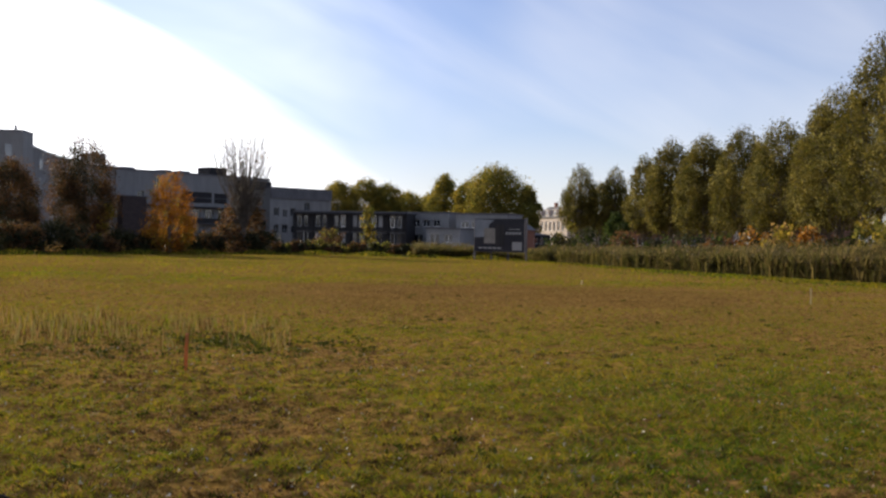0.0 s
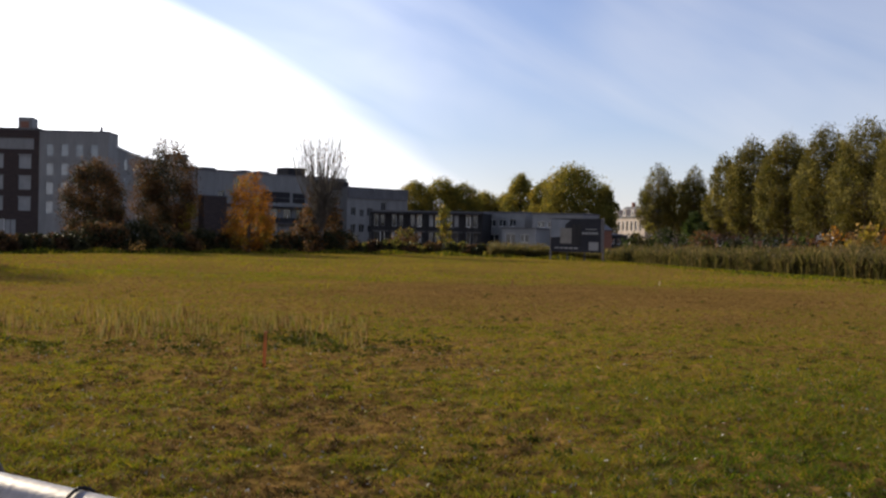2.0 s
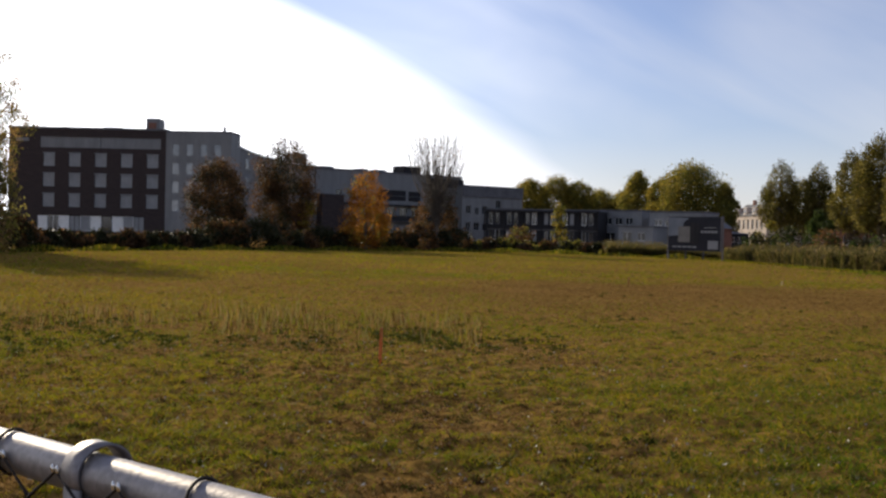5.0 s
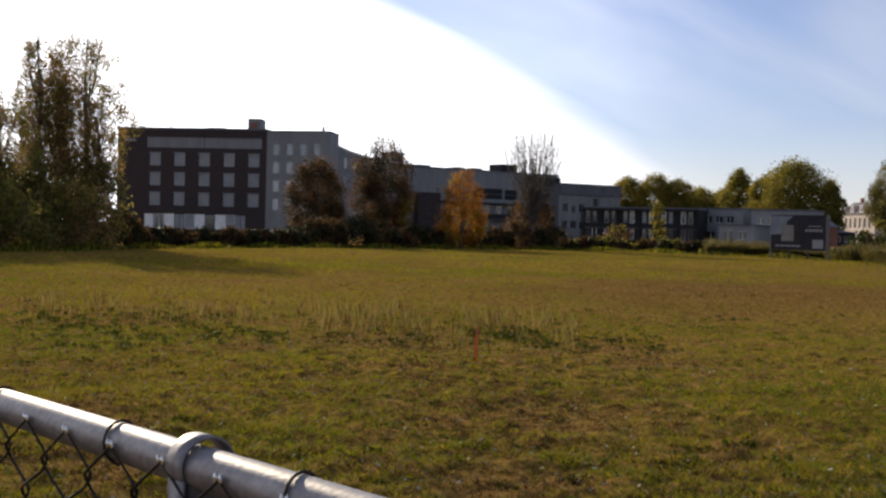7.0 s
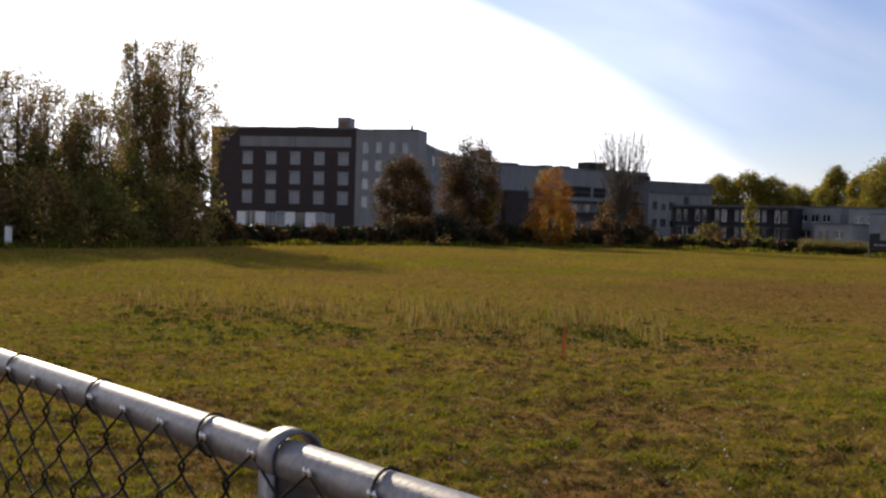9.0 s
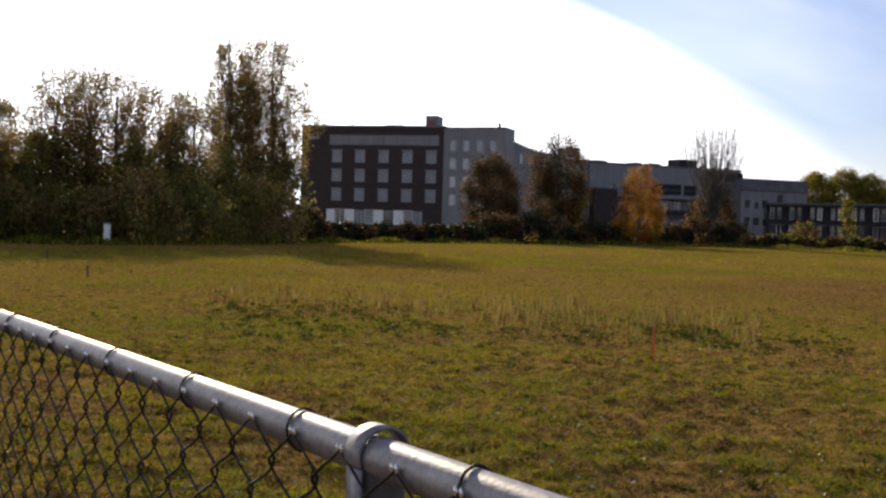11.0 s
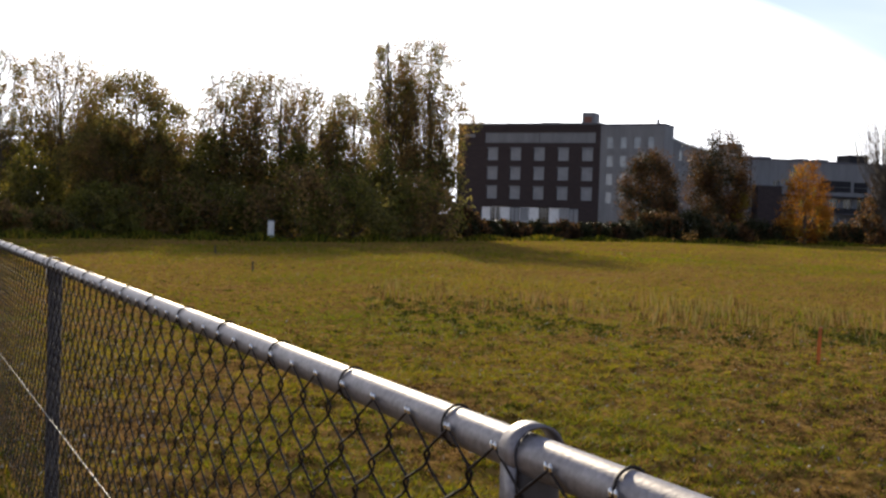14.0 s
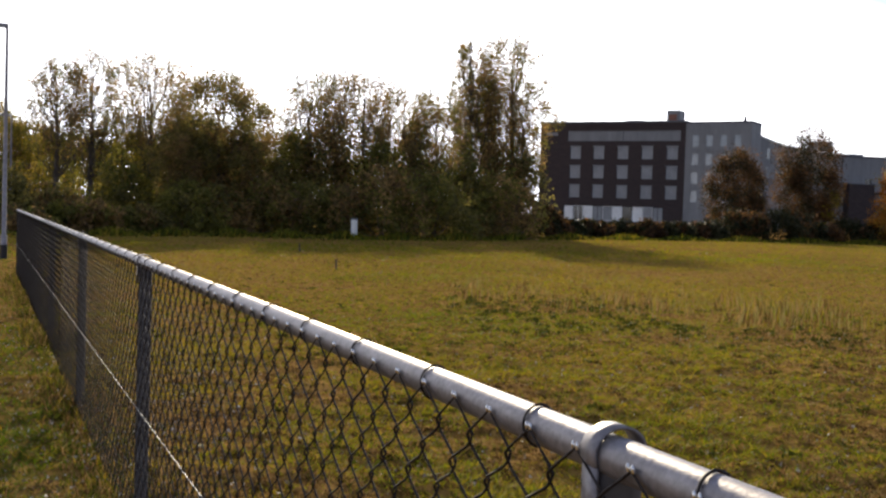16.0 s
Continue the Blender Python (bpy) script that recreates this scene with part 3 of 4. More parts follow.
    part("inner_core", box_bm(0.4, length - 0.4, 4, 4.2, 0.1, 10.3), BLACKCLAD, e)


def terrace():
    p, q = spot(7.90, 176), spot(1.95, 172)
    m, length = on_line(p, q)
    t = thing("terrace_houses", m, "low two-storey dark clad terrace with flat roof and white window frames", "building")
    n = 6
    bay = length / n
    ops = []
    for i in range(n):
        x = i * bay
        for z in (0.35, 3.05):
            ops += [(x + 0.35, x + 1.15, z, z + 1.95), (x + 1.45, x + 2.25, z, z + 1.95)]
    part("wall", wall_with_openings(length, 0, 5.35, ops), BLACKCLAD, t)
    for k, o in enumerate(ops):
        window(t, *o, pane=(DIMGLASS, DIMGLASS, BLIND, DIMGLASS, DIMGLASS)[(k * 3) % 5], surround=(ROOFING, WHITE, FRAME, ROOFING, WHITE, ROOFING, FRAME)[k % 7], mullions=0, bar=0.11, depth=0.1)
    for i in range(n + 1):
        x = min(max(i * bay, 0.1), length - 0.1)
        part("party_wall", box_bm(x - 0.09, x + 0.09, -0.35, -0.004, 0, 5.0), BLACKCLAD, t)
    part("balcony_band", box_bm(0, length, -0.34, -0.006, 2.42, 2.9), BLACKCLAD, t)
    for i in range(n):
        part("wall_panel", box_bm(i * bay + 0.12, i * bay + bay - 0.12, -0.05, -0.008, 2.1, 2.38), ROOFING, t)
    part("fascia", box_bm(-0.1, length + 0.1, -0.6, -0.01, 5.02, 5.4), BLACKCLAD, t)
    shell(t, length, 9, 0, 5.35, BLACKCLAD, roof=ROOFING)
    part("inner_core", box_bm(0.4, length - 0.4, 3, 3.2, 0.1, 5.2), FRAME, t)


def small_house(name, a0, d0, a1, d1, height, mat, label, ops, pane=DIMGLASS, surround=WHITE, roof=None, depth=8.0, dormers=0):
    """A plain house of one facade; roof: height of a pitched roof, else flat."""
    m, length = on_line(spot(a0, d0), spot(a1, d1))
    h = thing(name, m, label, "house")
    part("wall", wall_with_openings(length, 0, height, ops), mat, h)
    for o in ops:
        window(h, *o, pane=pane, surround=surround, mullions=1 if o[1] - o[0] > 1 else 0)
    if roof is None:
        shell(h, length, depth, 0, height, mat)
    else:
        part("side_wall", box_bm(0, 0.3, 0.36, depth, 0, height), mat, h)
        part("side_wall", box_bm(length - 0.3, length, 0.36, depth, 0, height), mat, h)
        part("back_wall", box_bm(0.3, length - 0.3, depth - 0.3, depth, 0, height), mat, h)
        bm = bmesh.new()
        v = [bm.verts.new(c) for c in ((-0.2, -0.3, height), (length + 0.2, -0.3, height), (length + 0.2, depth + 0.3, height), (-0.2, depth + 0.3, height),
                                       (-0.2, depth / 2, height + roof), (length + 0.2, depth / 2, height + roof))]
        for f in ((0, 1, 5, 4), (2, 3, 4, 5), (0, 4, 3), (1, 2, 5), (3, 2, 1, 0)):
            bm.faces.new([v[i] for i in f])
        part("roof", bm, ROOFING, h)
        part("chimney", box_bm(length * 0.2, length * 0.2 + 0.7, depth / 2 - 0.3, depth / 2 + 0.3, height + roof * 0.7, height + roof + 0.9), REDBRICK, h)
    for k in range(dormers):
        x = length * (k + 0.5) / dormers
        dormer = part("dormer", box_bm(x - 0.75, x + 0.75, 0.1, 2.2, height + 0.25, height + 1.75, bevel=0.03), mat, h, "white boxed dormer")
        part("pane", box_bm(x - 0.4, x + 0.4, 0.07, 0.098, height + 0.6, height + 1.5), DIMGLASS, dormer)
    part("inner_core", box_bm(0.4, length - 0.4, 3, 3.2, 0.1, height - 0.1), BLACKCLAD, h)
    return h


big_block()
curved_wing()
long_block()
terrace()


def grid_ops(length, nx, zs, w, h, margin=0.6):
    step = (length - 2 * margin) / nx
    return [(margin + i * step + (step - w) / 2, margin + i * step + (step + w) / 2, z, z + h) for z in zs for i in range(nx)]


small_house("house", 1.90, 181, -0.3, 178, 5.6, PALE, "grey flat-roofed house with a dark window strip", grid_ops(6.8, 3, (3.4,), 1.3, 1.2) + grid_ops(6.8, 2, (0.6,), 1.6, 1.5))
small_house("garage", 0.9, 169, -0.9, 167, 2.9, PALE, "low pale garage with a dark door", [(0.6, 2.2, 0.05, 2.2), (3.0, 4.4, 0.9, 2.1)])
small_house("house", -0.7, 175, -3.4, 172, 5.4, PALE, "pale blue-grey flat-roofed house behind the hoarding", grid_ops(8.1, 4, (3.3,), 1.3, 1.0) + grid_ops(8.1, 2, (0.8,), 1.5, 1.4))
small_house("house", -3.3, 185, -4.9, 188, 3.2, REDBRICK, "low red brick house with a white porch", grid_ops(5.6, 2, (0.8,), 1.2, 1.4), roof=1.6)
small_house("house", -4.7, 196, -5.7, 199, 2.4, BLACKCLAD, "low dark shed beside the hoarding", grid_ops(4.0, 2, (0.8,), 0.9, 1.0), roof=0.5)
small_house("town_house", -4.9, 243, -6.6, 229, 6.5, CREAM, "sunlit cream town house with tall windows and a dark roof", grid_ops(15.2, 7, (3.6, 0.8), 1.1, 2.1), roof=2.6, depth=7, dormers=4)
small_house("town_house", -6.7, 242, -9.1, 226.5, 6.0, CREAM, "cream rendered town house half hidden by trees", grid_ops(14.6, 6, (3.5, 0.8), 1.2, 1.8), roof=1.5, depth=7)
small_house("town_house", -9.6, 215, -12.2, 214, 6.0, REDBRICK, "red brick town house seen between trunks", grid_ops(9.7, 5, (3.6, 0.8), 1.0, 1.7), roof=2.0, depth=7)
small_house("town_house", -12.3, 205, -15.2, 202, 6.0, REDBRICK, "dark red brick town house seen between trunks", grid_ops(10.3, 5, (3.6, 0.8), 1.0, 1.7), roof=2.0, depth=7)
small_house("town_house", -15.2, 150, -15.8, 150, 4.6, WHITE, "narrow white house front seen between trunks", grid_ops(1.55, 1, (0.6, 2.7), 0.6, 1.3, 0.2), roof=1.0, depth=5)
small_house("town_house", -16.0, 190, -20.5, 184, 6.0, REDBRICK, "long brick town house seen between trunks", grid_ops(14.6, 7, (3.6, 0.8), 1.0, 1.7), roof=2.0, depth=7)


# ---- hoarding at the far edge ----
def hoarding():
    p, q = spot(-1.66, 74), spot(-4.42, 71.5)
    m, length = on_line(p, q)
    h = thing("hoarding", m, "large dark printed building-site hoarding on steel posts", "billboard")
    z0, z1 = 0.58, 2.85
    part("panel", box_bm(0.04, length - 0.04, 0, 0.05, z0, z1, bevel=0.01), BOARD, h)
    for x in (0.0, length):
        part("post", box_bm(x - 0.045, x + 0.045, 0.052, 0.14, -0.1, z1 + 0.03), GALV, h)
    for x in (length * 0.33, length * 0.66):
        part("post", box_bm(x - 0.04, x + 0.04, 0.052, 0.14, -0.1, z1 - 0.05), POST, h)
    part("edge_strip", box_bm(length - 0.10, length - 0.045, -0.012, -0.002, z0, z1), GALV, h)
    sk = bmesh.new()
    w = length
    vs = [sk.verts.new(c) for c in ((0.06, -0.006, 1.55), (0.26 * w, -0.006, 1.62), (0.30 * w, -0.006, 2.45), (0.40 * w, -0.006, 2.76), (0.06, -0.006, 2.80))]
    sk.faces.new(vs)
    made = bmesh.ops.extrude_face_region(sk, geom=sk.faces[:])["geom"]
    bmesh.ops.translate(sk, vec=(0, 0.004, 0), verts=[g for g in made if isinstance(g, bmesh.types.BMVert)])
    part("printed_sky", sk, BOARD_SKY, h)
    part("printed_house", box_bm(0.20 * w, 0.42 * w, -0.014, -0.008, 1.15, 2.2), BOARD_GREY, h)
    part("printed_house", box_bm(0.42 * w, 0.60 * w, -0.012, -0.007, 1.0, 2.45), BLACKCLAD, h)
    part("light_panel", box_bm(0.75 * w, 0.93 * w, -0.016, -0.004, 0.72, 1.28), PALE, h)
    for i, (a, b, z, t) in enumerate(((0.62, 0.93, 1.78, 0.16), (0.10, 0.56, 0.80, 0.09), (0.68, 0.90, 2.1, 0.05))):
        n = 5
        for k in range(n):
            x0 = a * w + (b - a) * w * k / n
            part("writing_bar", box_bm(x0, x0 + (b - a) * w / n * 0.78, -0.016, -0.004, z, z + t), FRAME if i else PALE, h)


hoarding()


# ---- far edge of the meadow: bearing, distance ----
EDGE = [(66, 38), (60, 42), (54.5, 44), (50, 46.5), (47.4, 47), (41.7, 47), (37.8, 49), (34, 54), (31, 59), (27, 64), (23.9, 68), (20, 72), (14.8, 77), (10, 82), (5.5, 86), (0, 79), (-4.7, 73)]
EB, ED = [e[0] for e in EDGE][::-1], [e[1] for e in EDGE][::-1]


# near edge of the reeds on the right-hand bank: bearing, distance
REEDS = [(-27, 38.5), (-22.5, 42.5), (-18.06, 46), (-13.86, 51), (-9.5, 58.5), (-6.8, 66), (-4.7, 73), (-4.2, 76), (1.6, 80)]


def edge_at(a):
    return float(np.interp(a, EB, ED))

# ---- trees along the right-hand bank: bearing, distance, height, crown radius ----
ROW = [(-7.3, 146, 11.9, 3.5), (-9.1, 143, 11.4, 2.6), (-10.65, 132, 12.0, 3.1), (-12.0, 116, 12.4, 3.8), (-13.7, 108, 12.1, 3.8), (-15.6, 101, 12.0, 3.6),
       (-17.5, 92, 11.6, 4.0), (-19.4, 86, 12.3, 3.0), (-20.3, 77, 12.3, 3.5), (-22.1, 70, 14.2, 3.3), (-24.2, 64, 14.0, 3.6), (-27.0, 60, 13.5, 3.6)]
for i, (a, d, h, r) in enumerate(ROW):
    tree("lime_tree", spot(a, d), h * 1.03, r * 0.92, LIME, "tall conical lime tree with olive and yellowing leaves", "cone", clear=0.20 if i > 1 else 0.24,
         count=30000 if i > 2 else 17000, size=0.050 + d * 0.00036, clumps=620, limbs=16, seed=10 + i, second=DARK, second_part=0.22, spread=0.20,
         group="lime trees along the bank", bare_top=0.55 if i < 2 else 0.26, twigs=120 if i < 2 else 60)
for i, (a, d, h, r) in enumerate([(-8.4, 150, 9.5, 3.0), (-11.4, 140, 9.5, 3.2), (-12.9, 128, 10.0, 3.0), (-14.4, 118, 10.3, 3.0), (-16.7, 110, 10.3, 3.0), (-18.5, 100, 10.5, 3.0), (-20.2, 95, 11.0, 3.4)]):
    tree("lime_tree", spot(a, d), h, r, LIME, "lime tree in the second row behind the bank", "cone", clear=0.2, count=8000, size=0.13, clumps=240, limbs=10,
         seed=40 + i, second=DARK, second_part=0.3, group="lime trees in the second row")
tree("yew_tree", spot(-9.2, 112), 4.3, 1.8, EVERGREEN, "dark green rounded evergreen among the lime trees", "bush", clear=0.0, count=2600, size=0.13, clumps=50, limbs=8, seed=61)
for i, (a, d, h, r) in enumerate([(-16.2, 66, 2.3, 1.4), (-17.6, 64, 2.5, 1.5), (-18.9, 62, 2.3, 1.2), (-21.9, 58, 2.9, 1.5), (-23.4, 55, 3.1, 1.6), (-6.9, 120, 3.4, 1.1), (-6.2, 118, 2.2, 1.0)]):
    tree("shrub", spot(a, d), h, r, ORANGE if i in (0, 2) else YELLOW, "autumn-yellow shrub above the reeds", "bush", clear=0.0, count=1500, size=0.10, clumps=40, limbs=8, seed=70 + i,
         second=BROWN if i in (0, 1, 2) else GREEN, second_part=0.45, category="shrub", group="yellow shrubs above the reeds")

# shrubs added to darken the band under the lime trees; near-black leaves carry its shade
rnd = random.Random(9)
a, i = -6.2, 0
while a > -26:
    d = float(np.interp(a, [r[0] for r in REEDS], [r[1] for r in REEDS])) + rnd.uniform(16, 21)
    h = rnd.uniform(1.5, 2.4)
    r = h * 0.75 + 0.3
    tree("shrub", spot(a, d), h, r, (HEDGE, HEDGE, RUSSET)[i % 3], "added shrub under the lime trees, shade put into its near-black leaves", "bush", clear=0.0, count=1500, size=0.10, clumps=50, limbs=7, seed=400 + i,
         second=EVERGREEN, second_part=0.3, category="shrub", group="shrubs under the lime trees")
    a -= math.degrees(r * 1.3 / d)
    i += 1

# ---- trees behind the terrace ----
for i, (a, d, h, r, mat, sec, sh) in enumerate([
        (5.6, 228, 13.0, 5.4, YELLOW, GREEN, "round"), (4.2, 232, 13.9, 5.6, YELLOW, GREEN, "round"), (3.0, 232, 13.0, 4.7, GREEN, YELLOW, "round"),
        (1.9, 240, 11.4, 5.6, YELLOW, GREEN, "round"), (0.7, 235, 11.2, 3.8, YELLOW, GREEN, "round"), (-0.05, 215, 14.4, 4.6, GREEN, YELLOW, "cone"),
        (-1.3, 208, 12.6, 3.8, YELLOW, GREEN, "round"), (-2.75, 205, 15.1, 7.4, GREEN, YELLOW, "round"), (-4.5, 207, 11.8, 2.6, DARK, GREEN, "round")]):
    tree("broadleaf_tree", spot(a, d), h, r, mat, "broad-crowned autumn tree behind the low terrace", sh, clear=0.08, count=int(18000 * max(1, r / 4.4) ** 1.4), size=0.165, clumps=int(420 * max(1, r / 4.4) ** 1.4), limbs=16, seed=90 + i,
         second=sec, second_part=0.4, spread=0.25, group="trees behind the terrace")

# ---- single trees at the far edge of the meadow ----
tree("orange_maple", spot(14.35, 78), 6.1, 1.95, ORANGE, "small maple in bright orange autumn leaf", "cone", clear=0.05, count=11000, size=0.062, clumps=200, limbs=12, seed=120,
     second=YELLOW, second_part=0.12, spread=0.3, bare_top=0.25, twigs=10)
tree("bare_tree", spot(10.55, 84), 9.5, 2.75, BROWN, "half-bare tree with upright branches and a leafy base", "vase", clear=0.12, count=160, size=0.08, clumps=170, limbs=26, seed=121,
     spread=0.22, bare_top=0.5, twigs=100)
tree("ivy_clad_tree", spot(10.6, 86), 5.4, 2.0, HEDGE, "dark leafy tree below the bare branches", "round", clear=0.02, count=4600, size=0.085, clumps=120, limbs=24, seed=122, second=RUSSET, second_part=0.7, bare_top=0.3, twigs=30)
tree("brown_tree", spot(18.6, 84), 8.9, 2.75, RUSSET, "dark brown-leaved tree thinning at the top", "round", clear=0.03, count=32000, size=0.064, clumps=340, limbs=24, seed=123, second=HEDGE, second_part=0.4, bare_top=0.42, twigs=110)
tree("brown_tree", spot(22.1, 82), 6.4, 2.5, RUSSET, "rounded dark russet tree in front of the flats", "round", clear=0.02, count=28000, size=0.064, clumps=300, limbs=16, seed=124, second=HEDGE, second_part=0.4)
tree("birch_tree", spot(4.0, 90), 4.3, 0.85, YELLOW, "slim yellowing birch in front of the terrace", "cone", clear=0.15, count=1500, size=0.08, clumps=50, limbs=8, seed=125, second=GREEN, second_part=0.5)
tree("shrub", spot(6.05, 92), 2.1, 1.5, RUSSET, "brownish open shrub in front of the terrace", "bush", clear=0.0, count=1500, size=0.09, clumps=50, limbs=10, seed=127, second=GREEN, second_part=0.4, category="shrub")
tree("shrub", spot(17.4, 82), 3.6, 1.0, YELLOW, "yellow-leaved shrub at the foot of a brown tree", "bush", clear=0.0, count=1300, size=0.08, clumps=36, limbs=8, seed=126, second=BROWN, second_part=0.4, category="shrub")

# ---- the wood on the left ----
WOOD = [  # bearing, distance, height, crown radius, leaves, second, shape, bare trunk, leaves in all
    (36.1, 63, 11.3, 1.55, BROWN, GREEN, "airy", 0.20, 5600), (33.95, 64, 11.7, 2.5, BROWN, GREEN, "airy", 0.14, 13000), (35.3, 65, 9.4, 2.6, GREEN, BROWN, "tall", 0.08, 12000),
    (33.3, 64, 8.2, 1.15, BROWN, YELLOW, "airy", 0.14, 2400),
    (37.9, 57, 7.7, 1.9, GREEN, BROWN, "tall", 0.14, 7000), (39.6, 55, 7.4, 2.0, BROWN, GREEN, "tall", 0.14, 7500), (41.8, 54, 8.3, 1.9, BROWN, GREEN, "feather", 0.24, 5200),
    (43.1, 56, 8.5, 1.8, BROWN, DARK, "feather", 0.24, 5000), (44.6, 54, 8.0, 1.5, BROWN, GREEN, "feather", 0.24, 4200),
    (46.4, 57, 5.2, 1.7, DARK, BROWN, "round", 0.05, 7000), (49.3, 52, 7.3, 2.55, DARK, BROWN, "round", 0.05, 18000), (50.6, 54, 5.6, 1.9, DARK, BROWN, "round", 0.05, 8000),
    (52.8, 56, 8.6, 2.1, BROWN, YELLOW, "airy", 0.42, 4600), (55.7, 55, 8.6, 1.25, BROWN, GREEN, "airy", 0.36, 2600), (57.3, 55, 8.0, 1.45, BROWN, GREEN, "airy", 0.40, 3000),
    (54.2, 57, 5.6, 1.7, GREEN, YELLOW, "round", 0.12, 5000), (58.6, 57, 4.9, 1.5, YELLOW, GREEN, "round", 0.15, 3600), (60.4, 58, 6.0, 1.9, GREEN, BROWN, "round", 0.12, 6000),
    (62.5, 58, 7.0, 2.1, BROWN, GREEN, "round", 0.12, 6000), (65.0, 58, 7.4, 2.4, GREEN, BROWN, "round", 0.12, 6000), (68.0, 58, 7.4, 2.4, GREEN, BROWN, "round", 0.12, 6000),
    (51.4, 66, 6.2, 2.2, GREEN, YELLOW, "round", 0.12, 5000), (56.5, 66, 5.2, 2.3, GREEN, YELLOW, "round", 0.15, 5000)]
for i, (a, d, h, r, mat, sec, sh, bare, many) in enumerate(WOOD):
    thin = sh != "round"
    tree("woodland_tree", spot(a, d), h * 1.05, r * (1.27 if i > 3 else 1.08), mat, "tall airy autumn tree with branches showing at the wood's edge" if thin else "dense rounded autumn tree at the wood's edge", sh, clear=bare,
         count=int(many * (2.1 if thin else 2.8)), size=0.053, clumps=420, limbs=12 if thin else 14, seed=150 + i, second=sec, second_part=0.35, spread=(0.22 if i < 4 else 0.17) if thin else 0.19, bare_top=(0.08 if i < 4 else 0.18) if thin else 0.05,
         twigs=130 if thin else 30, group="trees of the wood")
for i in range(8):
    tree("background_tree", spot(49.5 + i * 2.1, 88 + 5 * math.sin(i * 2.2)), 6.4 + 0.7 * math.sin(i * 1.7), 2.8, (GREEN, YELLOW, BROWN)[i % 3], "sunlit autumn tree beyond the wood's edge", "round", clear=0.1,
         count=4200, size=0.15, clumps=90, limbs=10, seed=270 + i, second=GREEN, second_part=0.4, group="background trees beyond the wood")
for i in range(24):
    a = 33.2 + i * 1.5
    d = edge_at(a) + 6.5 + 2.2 * math.sin(i * 2.3)
    h = 4.6 + 0.9 * math.sin(i * 1.9) - (2.2 if a > 51 else 0)
    if a > 51.8 and i % 2:
        continue
    tree("understorey_tree", spot(a, d), h, 1.9, (DARK, BROWN, GREEN)[i % 3], "dense dark understorey tree inside the wood", "bush", clear=0.0, count=4200, size=0.09, clumps=120, limbs=9,
         seed=230 + i, second=DARK, second_part=0.5, group="understorey of the wood")
for i, (a, d, h) in enumerate([(30.9, 190, 18.2), (29.9, 192, 18.6), (31.4, 188, 19.0)]):
    tree("bare_tree", spot(a, d), h, 2.4, BROWN, "bare treetop showing above the flat roof", "vase", clear=0.3, count=300, size=0.2, clumps=60, limbs=30, seed=190 + i, bare_top=0.9, twigs=30)

# ---- undergrowth: dark shrubs along the far edge ----
rnd = random.Random(5)
a, i = 63.0, 0
while a > -1.2:
    d = edge_at(a) + rnd.uniform(1.4, 4.0)
    wood = a > 33.8
    low = -1 < a < 8.5
    h = rnd.uniform(2.0, 3.4) if wood else (rnd.uniform(0.5, 1.0) if low else rnd.uniform(1.6, 2.9))
    if 51 < a:
        h = rnd.uniform(0.6, 1.2)
    if 24 < a <= 31.5:
        h = rnd.uniform(0.7, 1.05)
    elif 31.5 < a <= 33.8:
        h = rnd.uniform(1.1, 1.7)
    elif 8.5 <= a <= 24:
        h = rnd.uniform(1.0, 2.0)
    r = h * rnd.uniform(0.6, 0.85) + 0.35
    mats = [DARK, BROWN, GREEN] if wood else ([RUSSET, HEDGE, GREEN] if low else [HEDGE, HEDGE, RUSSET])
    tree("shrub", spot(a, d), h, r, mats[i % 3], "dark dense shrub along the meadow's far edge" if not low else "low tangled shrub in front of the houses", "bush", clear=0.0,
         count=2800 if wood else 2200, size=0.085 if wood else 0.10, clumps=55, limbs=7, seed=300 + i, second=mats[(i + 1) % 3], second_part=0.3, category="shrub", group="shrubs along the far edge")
    a -= math.degrees(r * (0.85 if wood else 0.95) / d)
    i += 1


def rough_verge():
    """Unmown grass and weeds where the meadow ends."""
    rng = np.random.default_rng(8)
    n = 44000
    b = rng.uniform(-28, 64, n)
    bank = b < -4
    d = np.where(bank, np.interp(b, [r[0] for r in REEDS], [r[1] for r in REEDS]) - 1.2 + rng.normal(0, 1.1, n), np.interp(b, EB, ED) + rng.normal(0.2, 1.0, n))
    c = np.stack([-np.sin(np.radians(b)) * d, np.cos(np.radians(b)) * d, np.zeros(n)], 1)
    h = np.where(bank, rng.uniform(0.03, 0.11, n), rng.uniform(0.05, 0.28, n) * (1 + 0.5 * np.sin(b * 2.1)))
    w = rng.uniform(0.03, 0.07, n)
    side = rng.normal(size=(n, 2))
    side /= np.linalg.norm(side, axis=1, keepdims=True)
    s3 = np.concatenate([side * w[:, None], np.zeros((n, 1))], 1)
    tip = c + np.concatenate([rng.normal(0, 0.1, (n, 2)), h[:, None]], 1)
    v = np.stack([c - s3, c + s3, tip], 1).reshape(-1, 3)
    ob = new("verge_grass", mesh_of("verge_grass", v, np.arange(3 * n).reshape(n, 3), [BLADE, WEED], (rng.uniform(size=n) < np.where(bank, 0.25, 0.55)).astype(int)))
    tagged(ob, "rough unmown grass and weeds at the meadow's edge", "grass", kind="stuff")


rough_verge()

# ---- reed bed along the right-hand bank ----


